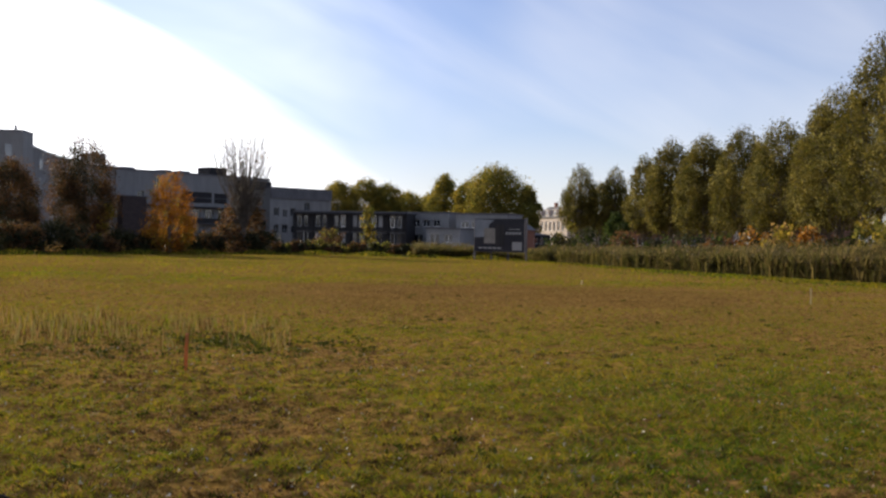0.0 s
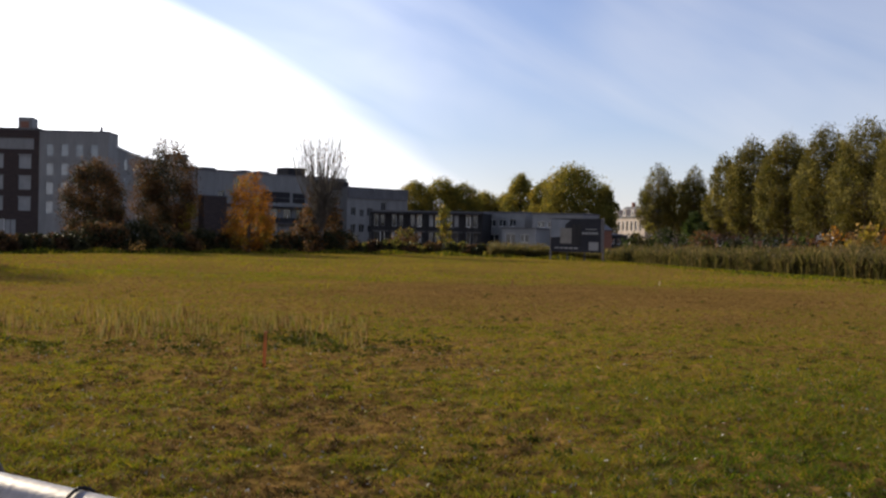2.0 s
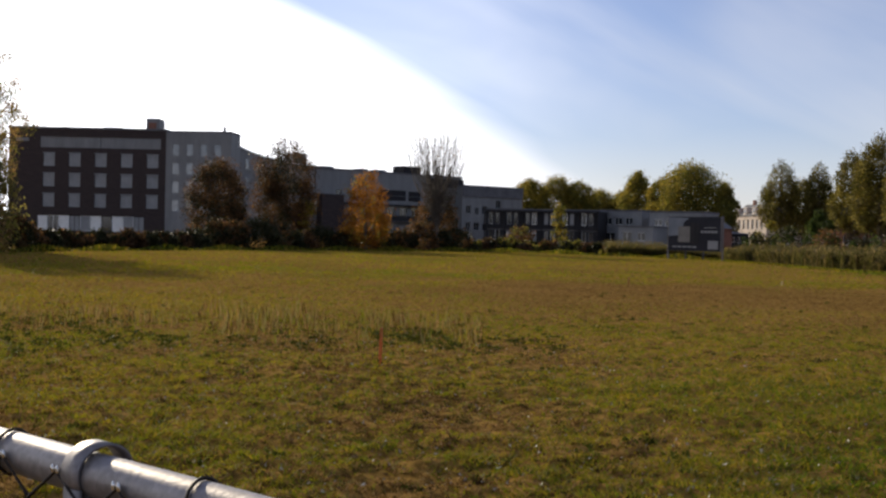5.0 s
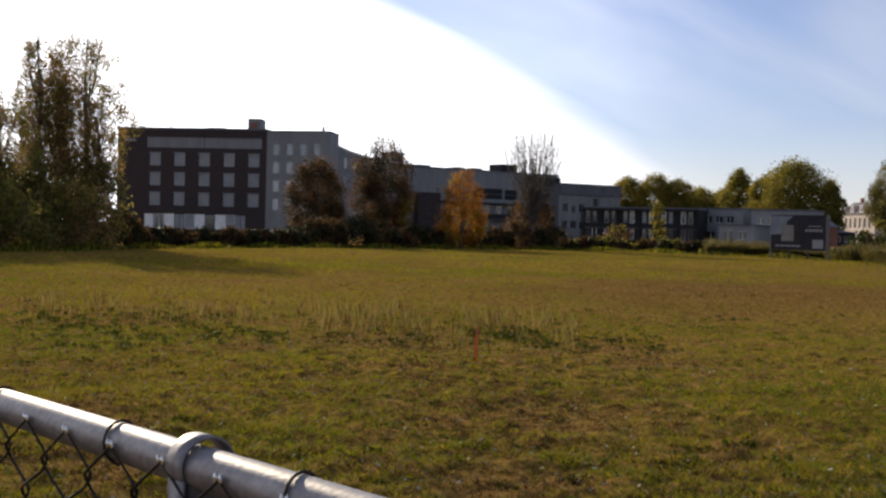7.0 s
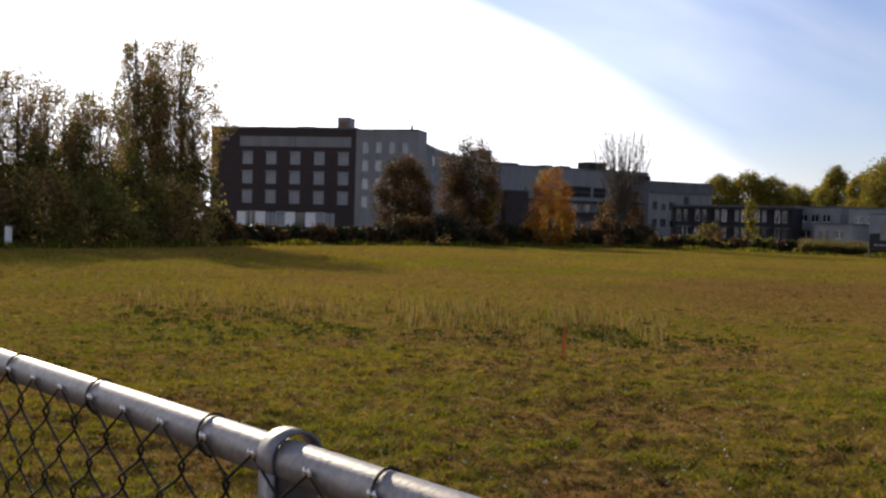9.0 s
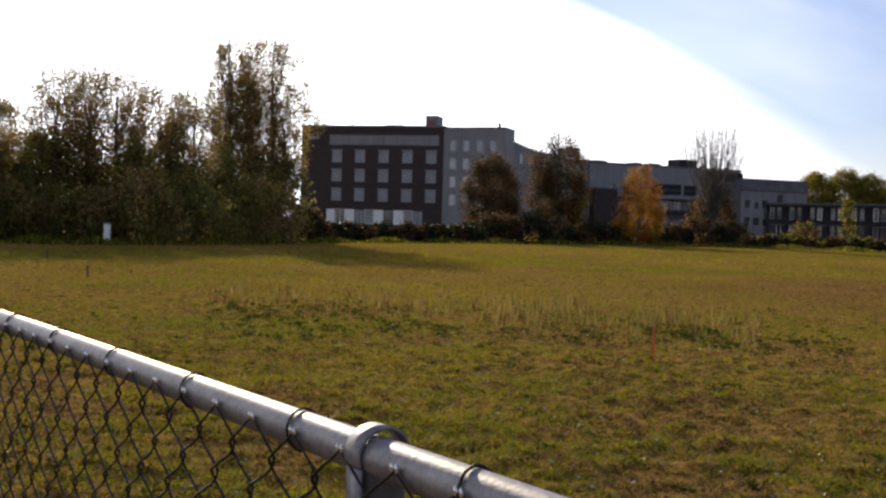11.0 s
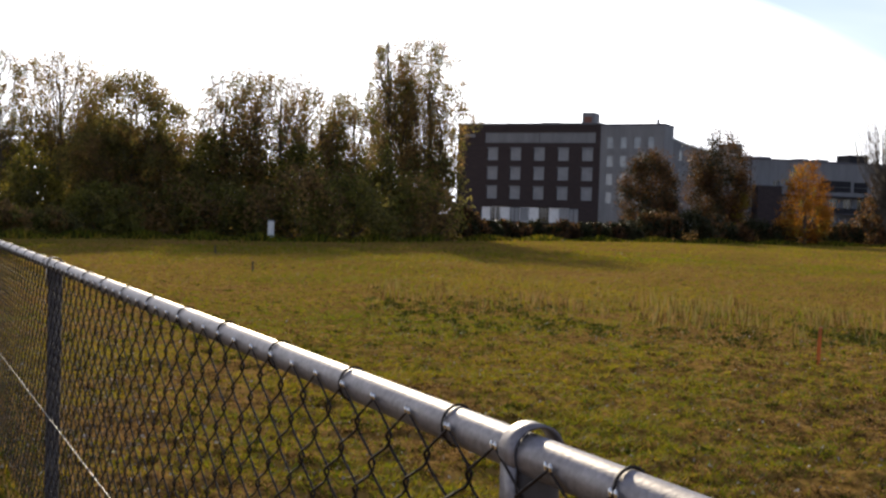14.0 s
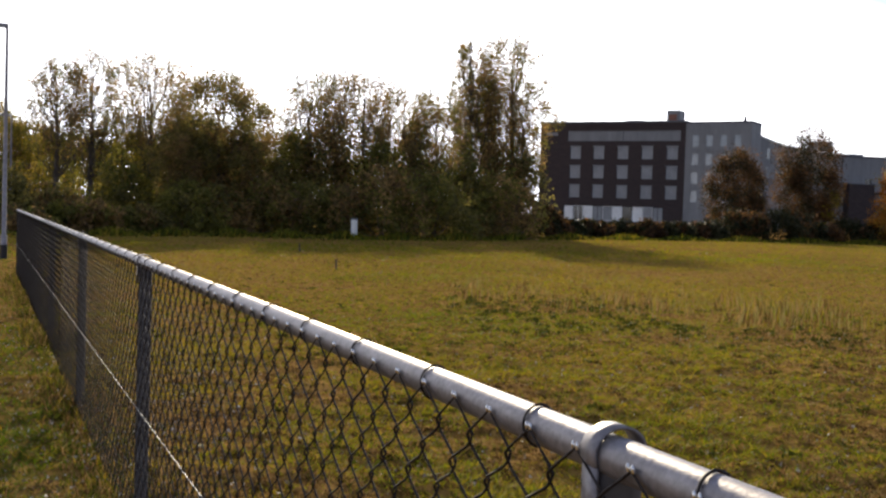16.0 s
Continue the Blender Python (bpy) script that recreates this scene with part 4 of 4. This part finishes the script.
def reed_bed():
    rng = np.random.default_rng(21)
    rb, rd = [r[0] for r in REEDS], [r[1] for r in REEDS]
    n = 42000
    b = -27 + 28.6 * rng.uniform(size=n) ** 1.15
    keep = (b < -4.6) | (rng.uniform(size=n) < 0.45)
    b = b[keep]
    n = len(b)
    deep = rng.uniform(0, 1, n) ** 1.4 * 4.2
    d = np.interp(b, rb, rd) + 0.15 * value_noise(b * 2.3, b * 0) + deep + 0.3
    c = np.stack([-np.sin(np.radians(b)) * d, np.cos(np.radians(b)) * d, np.zeros(n)], 1)
    clump = 0.9 + 0.15 * value_noise(b * 2.1, deep * 0.8) + 0.12 * value_noise(b * 6.3 + 9, deep * 1.5)
    top = np.interp(b, [-27, -22, -14, -9, -5.5, -4, 1.6], [1.75, 1.42, 1.22, 1.1, 1.0, 0.7, 1.2])
    h = top * clump * rng.uniform(0.62, 1.15, n) * (0.8 + 0.08 * deep)
    lean = rng.normal(0, 0.24, (n, 2)) * h[:, None] + np.array([0.20, -0.08]) * h[:, None]
    w = rng.uniform(0.012, 0.035, n)
    ang = rng.uniform(0, np.pi, n)
    s3 = np.stack([np.cos(ang) * w, np.sin(ang) * w, np.zeros(n)], 1)
    mid = c + np.concatenate([lean * 0.3, h[:, None] * 0.6], 1)
    tip = c + np.concatenate([lean * 1.25, h[:, None]], 1)
    v = np.stack([c - s3 * 0.6, c + s3 * 0.6, mid + s3, mid - s3, tip + s3 * 0.3, tip - s3 * 0.3], 1).reshape(-1, 3)
    k = np.arange(n)[:, None] * 6
    f = np.concatenate([k + np.array([[0, 1, 2, 3]]), k + np.array([[3, 2, 4, 5]])])
    # long drooping leaves and plumes
    m = int(n * 1.1)
    pick = rng.choice(n, m)
    base = c[pick] + (mid[pick] - c[pick]) * rng.uniform(0.15, 1.5, (m, 1))
    base[:, 2] = np.minimum(base[:, 2], tip[pick][:, 2])
    o = rng.normal(size=(m, 3)) * np.array([0.26, 0.26, 0.12]) + np.array([0.16, -0.06, 0.05])
    lw = np.stack([o[:, 1], -o[:, 0], np.zeros(m)], 1) * 0.09
    lv = np.stack([base - lw, base + lw, base + o + lw * 0.2, base + o - lw * 0.2], 1).reshape(-1, 3)
    lf = np.arange(4 * m).reshape(m, 4) + len(v)
    v, f = np.concatenate([v, lv]), np.concatenate([f, lf])
    pl = rng.choice(n, 2600)
    pv, pf = leaf_cards(tip[pl] + rng.normal(0, 0.03, (2600, 3)), 0.07, rng, 1.5)
    tagged(new("reed_plumes", mesh_of("reed_plumes", pv, pf, PLUME)), "brown feathery plumes at the tips of the reeds", "reeds", kind="stuff")
    ob = new("reed_bed", mesh_of("reed_bed", v, f, REED))
    tagged(ob, "tall bank of fading green and tan reeds", "reeds", kind="stuff")


reed_bed()


# ---- chain-link fence beside the camera ----
FENCE_BEARING, FENCE_SIDE = 60.8, 0.62          # direction it runs in, distance from the start
RAIL_Z, RAIL_R = 1.145, 0.0225
PITCH, RISE = 0.108, 0.096                      # width and height of a diamond


def fence():
    foot = spot(FENCE_BEARING - 90, FENCE_SIDE)
    m = Matrix.Translation(foot) @ Matrix.Rotation(radians(90 + FENCE_BEARING), 4, "Z")
    f = thing("chain_link_fence", m, "chest-high dark chain-link fence with a galvanised tube top rail", "fence")
    s0, s1 = -2.6, 20.6
    rng = np.random.default_rng(3)
    # top rail
    path = [((s, 0, RAIL_Z), RAIL_R) for s in np.linspace(s0, s1, 30)]
    v, q = tubes([path], 40)
    part("top_rail", mesh_of("top_rail", v, q, GALV, smooth=True), None, f, "galvanised tube top rail")
    # posts, each with the strap that loops over the rail
    for s in (-2.35, 0.969, 4.56, 7.5, 10.8, 14.1, 17.4, 20.55):
        v, q = tubes([[((s, -0.010, -0.15), 0.028), ((s, -0.010, 0.5), 0.028), ((s, -0.010, RAIL_Z - 0.012), 0.028)]], 16)
        p = part("post", mesh_of("post", v, q, POST, smooth=True), None, f)
        bm = bmesh.new()
        ring = []
        for j in range(41):
            a = radians(-25 + 230 * j / 40)
            ca, sa = math.cos(a), math.sin(a)
            ry, rz = 0.033, 0.030
            cy, cz = -0.006, RAIL_Z + 0.002
            row = [bm.verts.new((s + dx, cy + ca * (ry + dr), cz + sa * (rz + dr))) for dx, dr in ((-0.0145, -0.003), (0.0145, -0.003), (0.0145, 0.0008), (-0.0145, 0.0008))]
            ring.append(row)
        for r1, r2 in zip(ring, ring[1:]):
            for j in range(4):
                bm.faces.new((r1[j], r2[j], r2[(j + 1) % 4], r1[(j + 1) % 4]))
        bm.faces.new(ring[0])
        bm.faces.new(ring[-1])
        box(bm, s - 0.0145, s + 0.0145, 0.0205, 0.0245, RAIL_Z - 0.085, RAIL_Z - 0.011)
        part("rail_strap", bm, GALV, p, "bent galvanised strap over the rail", smooth=True)
    # woven wire on the near face: each wire zigzags and hooks into its neighbour
    face_y = RAIL_R + 0.004
    top, half = RAIL_Z + 0.004, PITCH / 2
    paths = []
    n = int((s1 - s0 - 0.4) / half)
    rows = int((top - 0.03) / (RISE / 2))
    for i in range(n):
        x0 = s0 + 0.2464 + i * half
        pts = []
        for r in range(rows + 1):
            z = top - r * RISE / 2
            right = (r + i) % 2
            x = x0 + (half if right else 0.0)
            out = 1 if right else -1
            if r == 0:
                pts.append(((x, face_y, z), 0.0019))
                continue
            yo = 0.0026 if right else -0.0026
            if x0 > 9:
                pts.append(((x, face_y, z), 0.0022))
                continue
            for ox, oz, oy in ((-0.0050, 0.0125, yo), (0.0024, 0.0065, yo), (0.0048, 0.0, 0.0), (0.0024, -0.0065, -yo), (-0.0050, -0.0125, -yo)):
                pts.append(((x + out * ox, face_y + oy, z + oz), 0.0022))
        wob = rng.normal(0, 0.0012)
        paths.append([((p[0] + wob, p[1], p[2]), r) for p, r in pts])
    v, q = tubes(paths, 4)
    part("wire_mesh", mesh_of("wire_mesh", v, q, WIRE, smooth=True), None, f, "dark coated diamond wire mesh")
    # bright cut ends where two wires are knuckled together at the top
    v, q = tubes([[((0, 0, -0.002), 0.0026), ((0, 0.001, 0.003), 0.0030), ((0, 0.001, 0.0065), 0.0010)]], 6)
    end = mesh_of("wire_end", v, q, WIRE_END, smooth=True)
    for i in range(0, n, 2):
        for dx in (0.0042, -0.0042):
            x = s0 + 0.2464 + i * half + dx
            if x < 10:
                part("wire_end", end, None, f).location = (x, face_y, top)
    # ties that hold the mesh to the rail
    for s in [0.120 - 0.33 * k for k in range(6)] + [0.450, 0.781] + [1.12 + 0.324 * k for k in range(34)]:
        turn = [((s + 0.012 * math.sin(t * 0.5), (RAIL_R + 0.0025) * math.cos(t), RAIL_Z + (RAIL_R + 0.0025) * math.sin(t)), 0.0019) for t in np.linspace(-1.2, math.pi * 1.45, 22)]
        v, q = tubes([turn], 5)
        part("wire_tie", mesh_of("wire_tie", v, q, WIRE, smooth=True), None, f)
    # straining wire
    v, q = tubes([[((s, face_y + 0.006, 0.56), 0.0014) for s in np.linspace(s0 + 0.2, s1, 40)]], 5)
    part("straining_wire", mesh_of("straining_wire", v, q, GALV, smooth=True), None, f, "bright straining wire through the mesh")
    return f


fence()


# ---- poles and stakes ----
def lamp_post(a, d, h, label):
    p = thing("street_lamp", Matrix.Translation(spot(a, d)), label, "street lamp")
    v, q = tubes([[((0, 0, -0.1), 0.07), ((0, 0, 0.5), 0.07), ((0, 0, 0.52), 0.05), ((0, 0, h * 0.6), 0.042), ((0, 0, h), 0.034)]], 12)
    part("pole", mesh_of("pole", v, q, GALV, smooth=True), None, p)
    v, q = tubes([[((0, 0, -0.05), 0.085), ((0, 0, 0.28), 0.08)]], 12)
    part("foot_sleeve", mesh_of("foot_sleeve", v, q, BLACKCLAD, smooth=True), None, p)
    head = part("lamp_head", box_bm(-0.62, 0.03, -0.07, 0.07, h - 0.03, h + 0.07, bevel=0.02), GALV, p)
    head.matrix_basis = Matrix.Rotation(radians(a), 4, "Z")
    part("diffuser", box_bm(-0.56, -0.15, -0.05, 0.05, h - 0.05, h - 0.034), BLIND, head)


lamp_post(59.72, 26.5, 5.25, "slender galvanised lamp post with a short flat head")
lamp_post(59.45, 52, 5.0, "slender galvanised lamp post farther along the path")


def stake(a, d, h, w, mat, label, lean=2.0):
    p = spot(a, d)
    p.z = height_at(p.x, p.y)
    s = thing("stake", Matrix.Translation(p) @ pose(0, 0, 0, lean, -lean, a * 7), label, "stake", "marker stakes in the grass")
    bm = box_bm(-w / 2, w / 2, -w / 2, w / 2, -0.1, h, bevel=w * 0.12)
    part("shaft", bm, mat, s)
    part("painted_tip", box_bm(-w * 0.53, w * 0.53, -w * 0.53, w * 0.53, h * 0.78, h + 0.004, bevel=w * 0.12), mat, s)


stake(13.43, 10.9, 0.37, 0.03, MARKER, "slim orange marker stake in the turf")
stake(-19.04, 26.7, 0.37, 0.03, PALE_TIMBER, "short pale timber stake in the turf", 0.5)
stake(-7.45, 34.6, 0.14, 0.05, PALE_TIMBER, "small pale marker peg in the turf")
stake(0.29, 30.5, 0.22, 0.04, TIMBER, "small brown marker peg in the turf")
stake(45.0, 32.7, 0.26, 0.045, BARK, "dark timber stake in the turf")
stake(43.05, 24.5, 0.24, 0.035, BARK, "dark thin timber stake in the turf")


def white_marker():
    m = thing("marker_post", Matrix.Translation(spot(42.15, 46.5)), "squat white marker post before the dark shrubs", "post")
    part("shaft", box_bm(-0.13, 0.13, -0.08, 0.08, -0.05, 0.84, bevel=0.02), WHITE, m)
    part("cap", box_bm(-0.15, 0.15, -0.1, 0.1, 0.842, 0.9, bevel=0.02), PALE, m)


white_marker()


def park_wall():
    """The strip of path and the low pale hut seen under the far trees on the left."""
    m, length = on_line(spot(56.8, 48), spot(52.6, 48))
    k = thing("park_bench", m @ Matrix.Translation((1.3, 0, 0)), "pale park bench on the path under the trees", "bench")
    part("seat", box_bm(0, 1.9, -0.22, 0.22, 0.40, 0.45, bevel=0.01), PALE, k)
    part("backrest", box_bm(0, 1.9, 0.2, 0.25, 0.55, 0.85, bevel=0.01), PALE, k)
    for x in (0.1, 1.72):
        part("leg", box_bm(x, x + 0.08, -0.18, 0.24, -0.02, 0.398, bevel=0.01), ROOFING, k)


park_wall()


# ---- grass ----
def blades(name, rng, b, d, height, width, mats, slots, label, lean=0.5):
    """Single blades at bearings b and distances d."""
    n = len(b)
    x, y = -np.sin(np.radians(b)) * d, np.cos(np.radians(b)) * d
    z = relief(x, y)
    c = np.stack([x, y, z - 0.01], 1)
    ang = rng.uniform(0, 2 * np.pi, n)
    s3 = np.stack([np.cos(ang) * width, np.sin(ang) * width, np.zeros(n)], 1)
    tilt = rng.normal(0, lean, (n, 2)) * height[:, None]
    tip = c + np.concatenate([tilt, height[:, None] + 0.01], 1)
    v = np.stack([c - s3, c + s3, tip], 1).reshape(-1, 3)
    ob = new(name, mesh_of(name, v, np.arange(3 * n).reshape(n, 3), mats, slots))
    return tagged(ob, label, "grass", kind="stuff")


def patch(b, d):
    """Slow variation of growth over the meadow, -1 to 1."""
    x, y = -np.sin(np.radians(b)) * d, np.cos(np.radians(b)) * d
    return 0.5 * np.sin(x * 0.55 + 1.3 * np.sin(y * 0.4)) + 0.5 * np.sin(y * 0.8 + 1.7 * np.sin(x * 0.33 + 2))


def meadow():
    rng = np.random.default_rng(77)
    # short turf, thinning with distance
    n = 560000
    b = rng.uniform(-28, 72, n)
    d = 3.2 * (40 / 3.2) ** (rng.uniform(size=n) ** 0.9)
    gx, gy = -np.sin(np.radians(b)) * d, np.cos(np.radians(b)) * d
    # worn brown ground close to the fence, a broad reddish band farther out; tufts of green elsewhere, most beside the path
    foot, out = spot(FENCE_BEARING - 90, FENCE_SIDE), spot(FENCE_BEARING - 90, 1)
    path_side = (gx - foot.x) * out.x + (gy - foot.y) * out.y < 0.1
    worn = np.clip((np.interp(b, [-10, 4, 14, 24, 32], [6.0, 8.5, 10.8, 8.5, 6.5]) + 2.5 * value_noise(gx * 0.35, gy * 0.35 + 3) - d) / 4.0, 0, 1) * 0.85
    worn = np.where(path_side, 0.1, worn) - 0.35 * np.exp(-((d - 10) / 4) ** 2) * np.clip((2 - b) / 10, 0, 1)
    band = np.exp(-((d - 27) / 6.5) ** 2) * np.clip((13 - b) / 8, 0, 1) * np.clip((b + 19) / 6, 0, 1)
    calm = np.clip(1.25 - d / 20, 0.12, 1)
    g = (0.45 * patch(b, d) * calm + 0.65 * value_noise(gx * 0.9, gy * 0.9 + 5) * calm + 0.55 * calm * value_noise(gx * 3.1 + 9, gy * 3.1)
         + 0.35 * value_noise(gx * 0.16, gy * 0.16 + 60) + rng.normal(0, 0.32, n) - 1.15 * worn - 0.03 + 0.22 * np.clip((b - 15) / 10, 0, 1))
    dry = g < -0.12
    red = (band * 1.15 + 0.35 * value_noise(gx * 0.5, gy * 0.5 + 17) + rng.normal(0, 0.22, n)) > 0.62
    h = np.where(dry, 0.008 + 0.010 * rng.uniform(size=n), (0.012 + 0.019 * np.clip(g + 0.2, 0, 2)) * rng.uniform(0.5, 1.5, n)) * (1 + d * 0.012)
    slot = np.where(red, 3, np.where(dry, 1, np.where(rng.uniform(size=n) < 0.05, 2, 0)))
    lush = np.clip((7 - b) / 10, 0, 1) * np.clip((15 - d) / 6, 0, 1) * 0.75 * np.clip(0.5 + 0.7 * value_noise(gx * 0.6 + 40, gy * 0.6), 0, 1)
    slot = np.where((slot == 0) & (rng.uniform(size=n) < np.maximum(lush, 0.8 * path_side)), 4, slot)
    blades("turf", rng, b, d, h, 0.0035 + 0.00045 * d, [BLADE, THATCH, STALK, RED_DRY, LUSH], slot, "short patchy meadow grass with brown dry thatch", 1.5)
    # thicker tufts that stand above the turf
    k = 1100
    tb, td = rng.uniform(-27, 60, k), 4 + 15 * rng.uniform(size=k) ** 1.2
    each = 26
    b = np.repeat(tb, each) + rng.normal(0, 0.045, k * each) * 57.3 / np.repeat(td, each)
    d = np.repeat(td, each) + rng.normal(0, 0.05, k * each)
    h = np.repeat(rng.uniform(0.016, 0.042, k), each) * rng.uniform(0.5, 1.3, k * each)
    blades("grass_tufts", rng, b, d, h, 0.004 + 0.0004 * d, [BLADE, WEED, THATCH], np.repeat(rng.choice(3, k, p=[0.4, 0.45, 0.15]), each), "thicker green tufts standing above the turf", 1.1)
    # dry brown tufts and crumbs where the ground is worn
    k = 5200
    tb, td = rng.uniform(-27, 66, k), 2.6 + 9.5 * rng.uniform(size=k) ** 0.9
    side = (-np.sin(np.radians(tb)) * td - foot.x) * out.x + (np.cos(np.radians(tb)) * td - foot.y) * out.y
    keep = (td < np.interp(tb, [-10, 2, 14], [5.0, 8.0, 12.1]) + rng.normal(0, 1.2, k)) & ((side > 0) | (rng.uniform(size=k) < 0.15))
    tb, td = tb[keep], td[keep]
    k = len(tb)
    each = 14
    b = np.repeat(tb, each) + rng.normal(0, 0.028, k * each) * 57.3 / np.repeat(td, each)
    d = np.repeat(td, each) + rng.normal(0, 0.03, k * each)
    h = np.repeat(rng.uniform(0.012, 0.04, k), each) * rng.uniform(0.5, 1.3, k * each)
    blades("dry_tufts", rng, b, d, h, 0.004 + 0.0004 * d, [THATCH, WEED, BLADE, DEAD], np.repeat(rng.choice(4, k, p=[0.48, 0.14, 0.2, 0.18]), each), "low dry brown tufts on the worn turf", 1.3)
    # rank grass and dead leaves along the foot of the fence
    n = 16000
    s = 0.5 + 20 * rng.uniform(size=n) ** 1.3
    off = rng.normal(0.05, 0.14, n)
    along = spot(FENCE_BEARING, 1)
    x, y = foot.x + along.x * s + out.x * off, foot.y + along.y * s + out.y * off
    b, d = np.degrees(np.arctan2(-x, y)), np.hypot(x, y)
    blades("fence_foot_grass", rng, b, d, rng.uniform(0.03, 0.13, n) * np.clip(0.6 + value_noise(s * 1.7, s * 0), 0.2, 1.5), np.full(n, 0.005), [BLADE, WEED, THATCH],
           rng.choice(3, n, p=[0.15, 0.45, 0.4]), "rank grass and dead stems along the fence foot", 0.5)
    # farther turf in coarser tufts
    n = 130000
    b = rng.uniform(-28, 66, n)
    d = np.sqrt(rng.uniform(34 ** 2, 86 ** 2, n))
    far = np.interp(b, [-28, -22.5, -13.9, -4.7, 0] + [x for x in EB if x > 0.5], [40, 43, 51, 73, 79] + [y for x, y in zip(EB, ED) if x > 0.5])
    keep = d < far
    b, d = b[keep], d[keep]
    blades("far_turf", rng, b, d, rng.uniform(0.015, 0.045, len(b)), np.full(len(b), 0.045), [BLADE, THATCH], (0.6 * value_noise(b * 0.3, d * 0.1) + rng.normal(0, 0.35, len(b)) > 0.75).astype(int), "distant mown meadow grass", 0.8)
    # taller seeding grass
    n = 4600
    b = rng.uniform(8, 37, n)
    d = rng.normal(17.0, 1.5, n) + 0.12 * (b - 20)
    h = rng.uniform(0.08, 0.24, n) * np.clip(0.6 + value_noise(b * 0.9, d * 0.8), 0.2, 1.4)
    blades("seeding_grass", rng, b, d, h, np.full(n, 0.008), [STALK, BLADE, THATCH], rng.choice(3, n, p=[0.33, 0.17, 0.5]), "taller pale seeding grass left unmown", 0.18)


meadow()


def weeds():
    """Low rosettes of broad dark leaves."""
    rng = np.random.default_rng(12)
    b = np.concatenate([rng.uniform(4, 34, 190), rng.uniform(26, 37, 150), rng.uniform(-26, 60, 160), rng.normal(11.5, 1.4, 70)])
    d = np.concatenate([rng.normal(13.6, 0.9, 190), rng.normal(16.0, 1.6, 150), rng.uniform(5, 26, 160), rng.normal(14.6, 0.5, 70)])
    cs = []
    for bb, dd in zip(b, d):
        p = spot(bb, dd)
        k = rng.integers(8, 18)
        r = rng.uniform(0.025, 0.06)
        o = rng.normal(0, r, (k, 3))
        o[:, 2] = np.abs(o[:, 2]) * 0.35 + 0.02
        cs.append(np.array([p.x, p.y, height_at(p.x, p.y)]) + o)
    v, f = leaf_cards(np.concatenate(cs), 0.02, rng, 0.0)
    tagged(new("weeds", mesh_of("weeds", v, f, WEED)), "low dark broad-leaved weeds in the turf", "weeds", kind="stuff")
    n = 10500
    b = np.concatenate([rng.uniform(-26, 72, 6800), rng.uniform(48, 72, n - 6800)])
    d = 1.6 + 12 * rng.uniform(size=n) ** 1.3
    x, y = -np.sin(np.radians(b)) * d, np.cos(np.radians(b)) * d
    c = np.stack([x, y, relief(x, y) + 0.022], 1)
    v, f = leaf_cards(c, 0.013, rng, 0.0)
    side = (rng.uniform(size=n) < np.where(b > 46, 0.6, 0.3)).astype(int)
    tagged(new("fallen_leaves", mesh_of("fallen_leaves", v, f, [LITTER, PALE_LITTER], side)), "small dry fallen leaves scattered on the turf", "leaves", kind="stuff")


weeds()
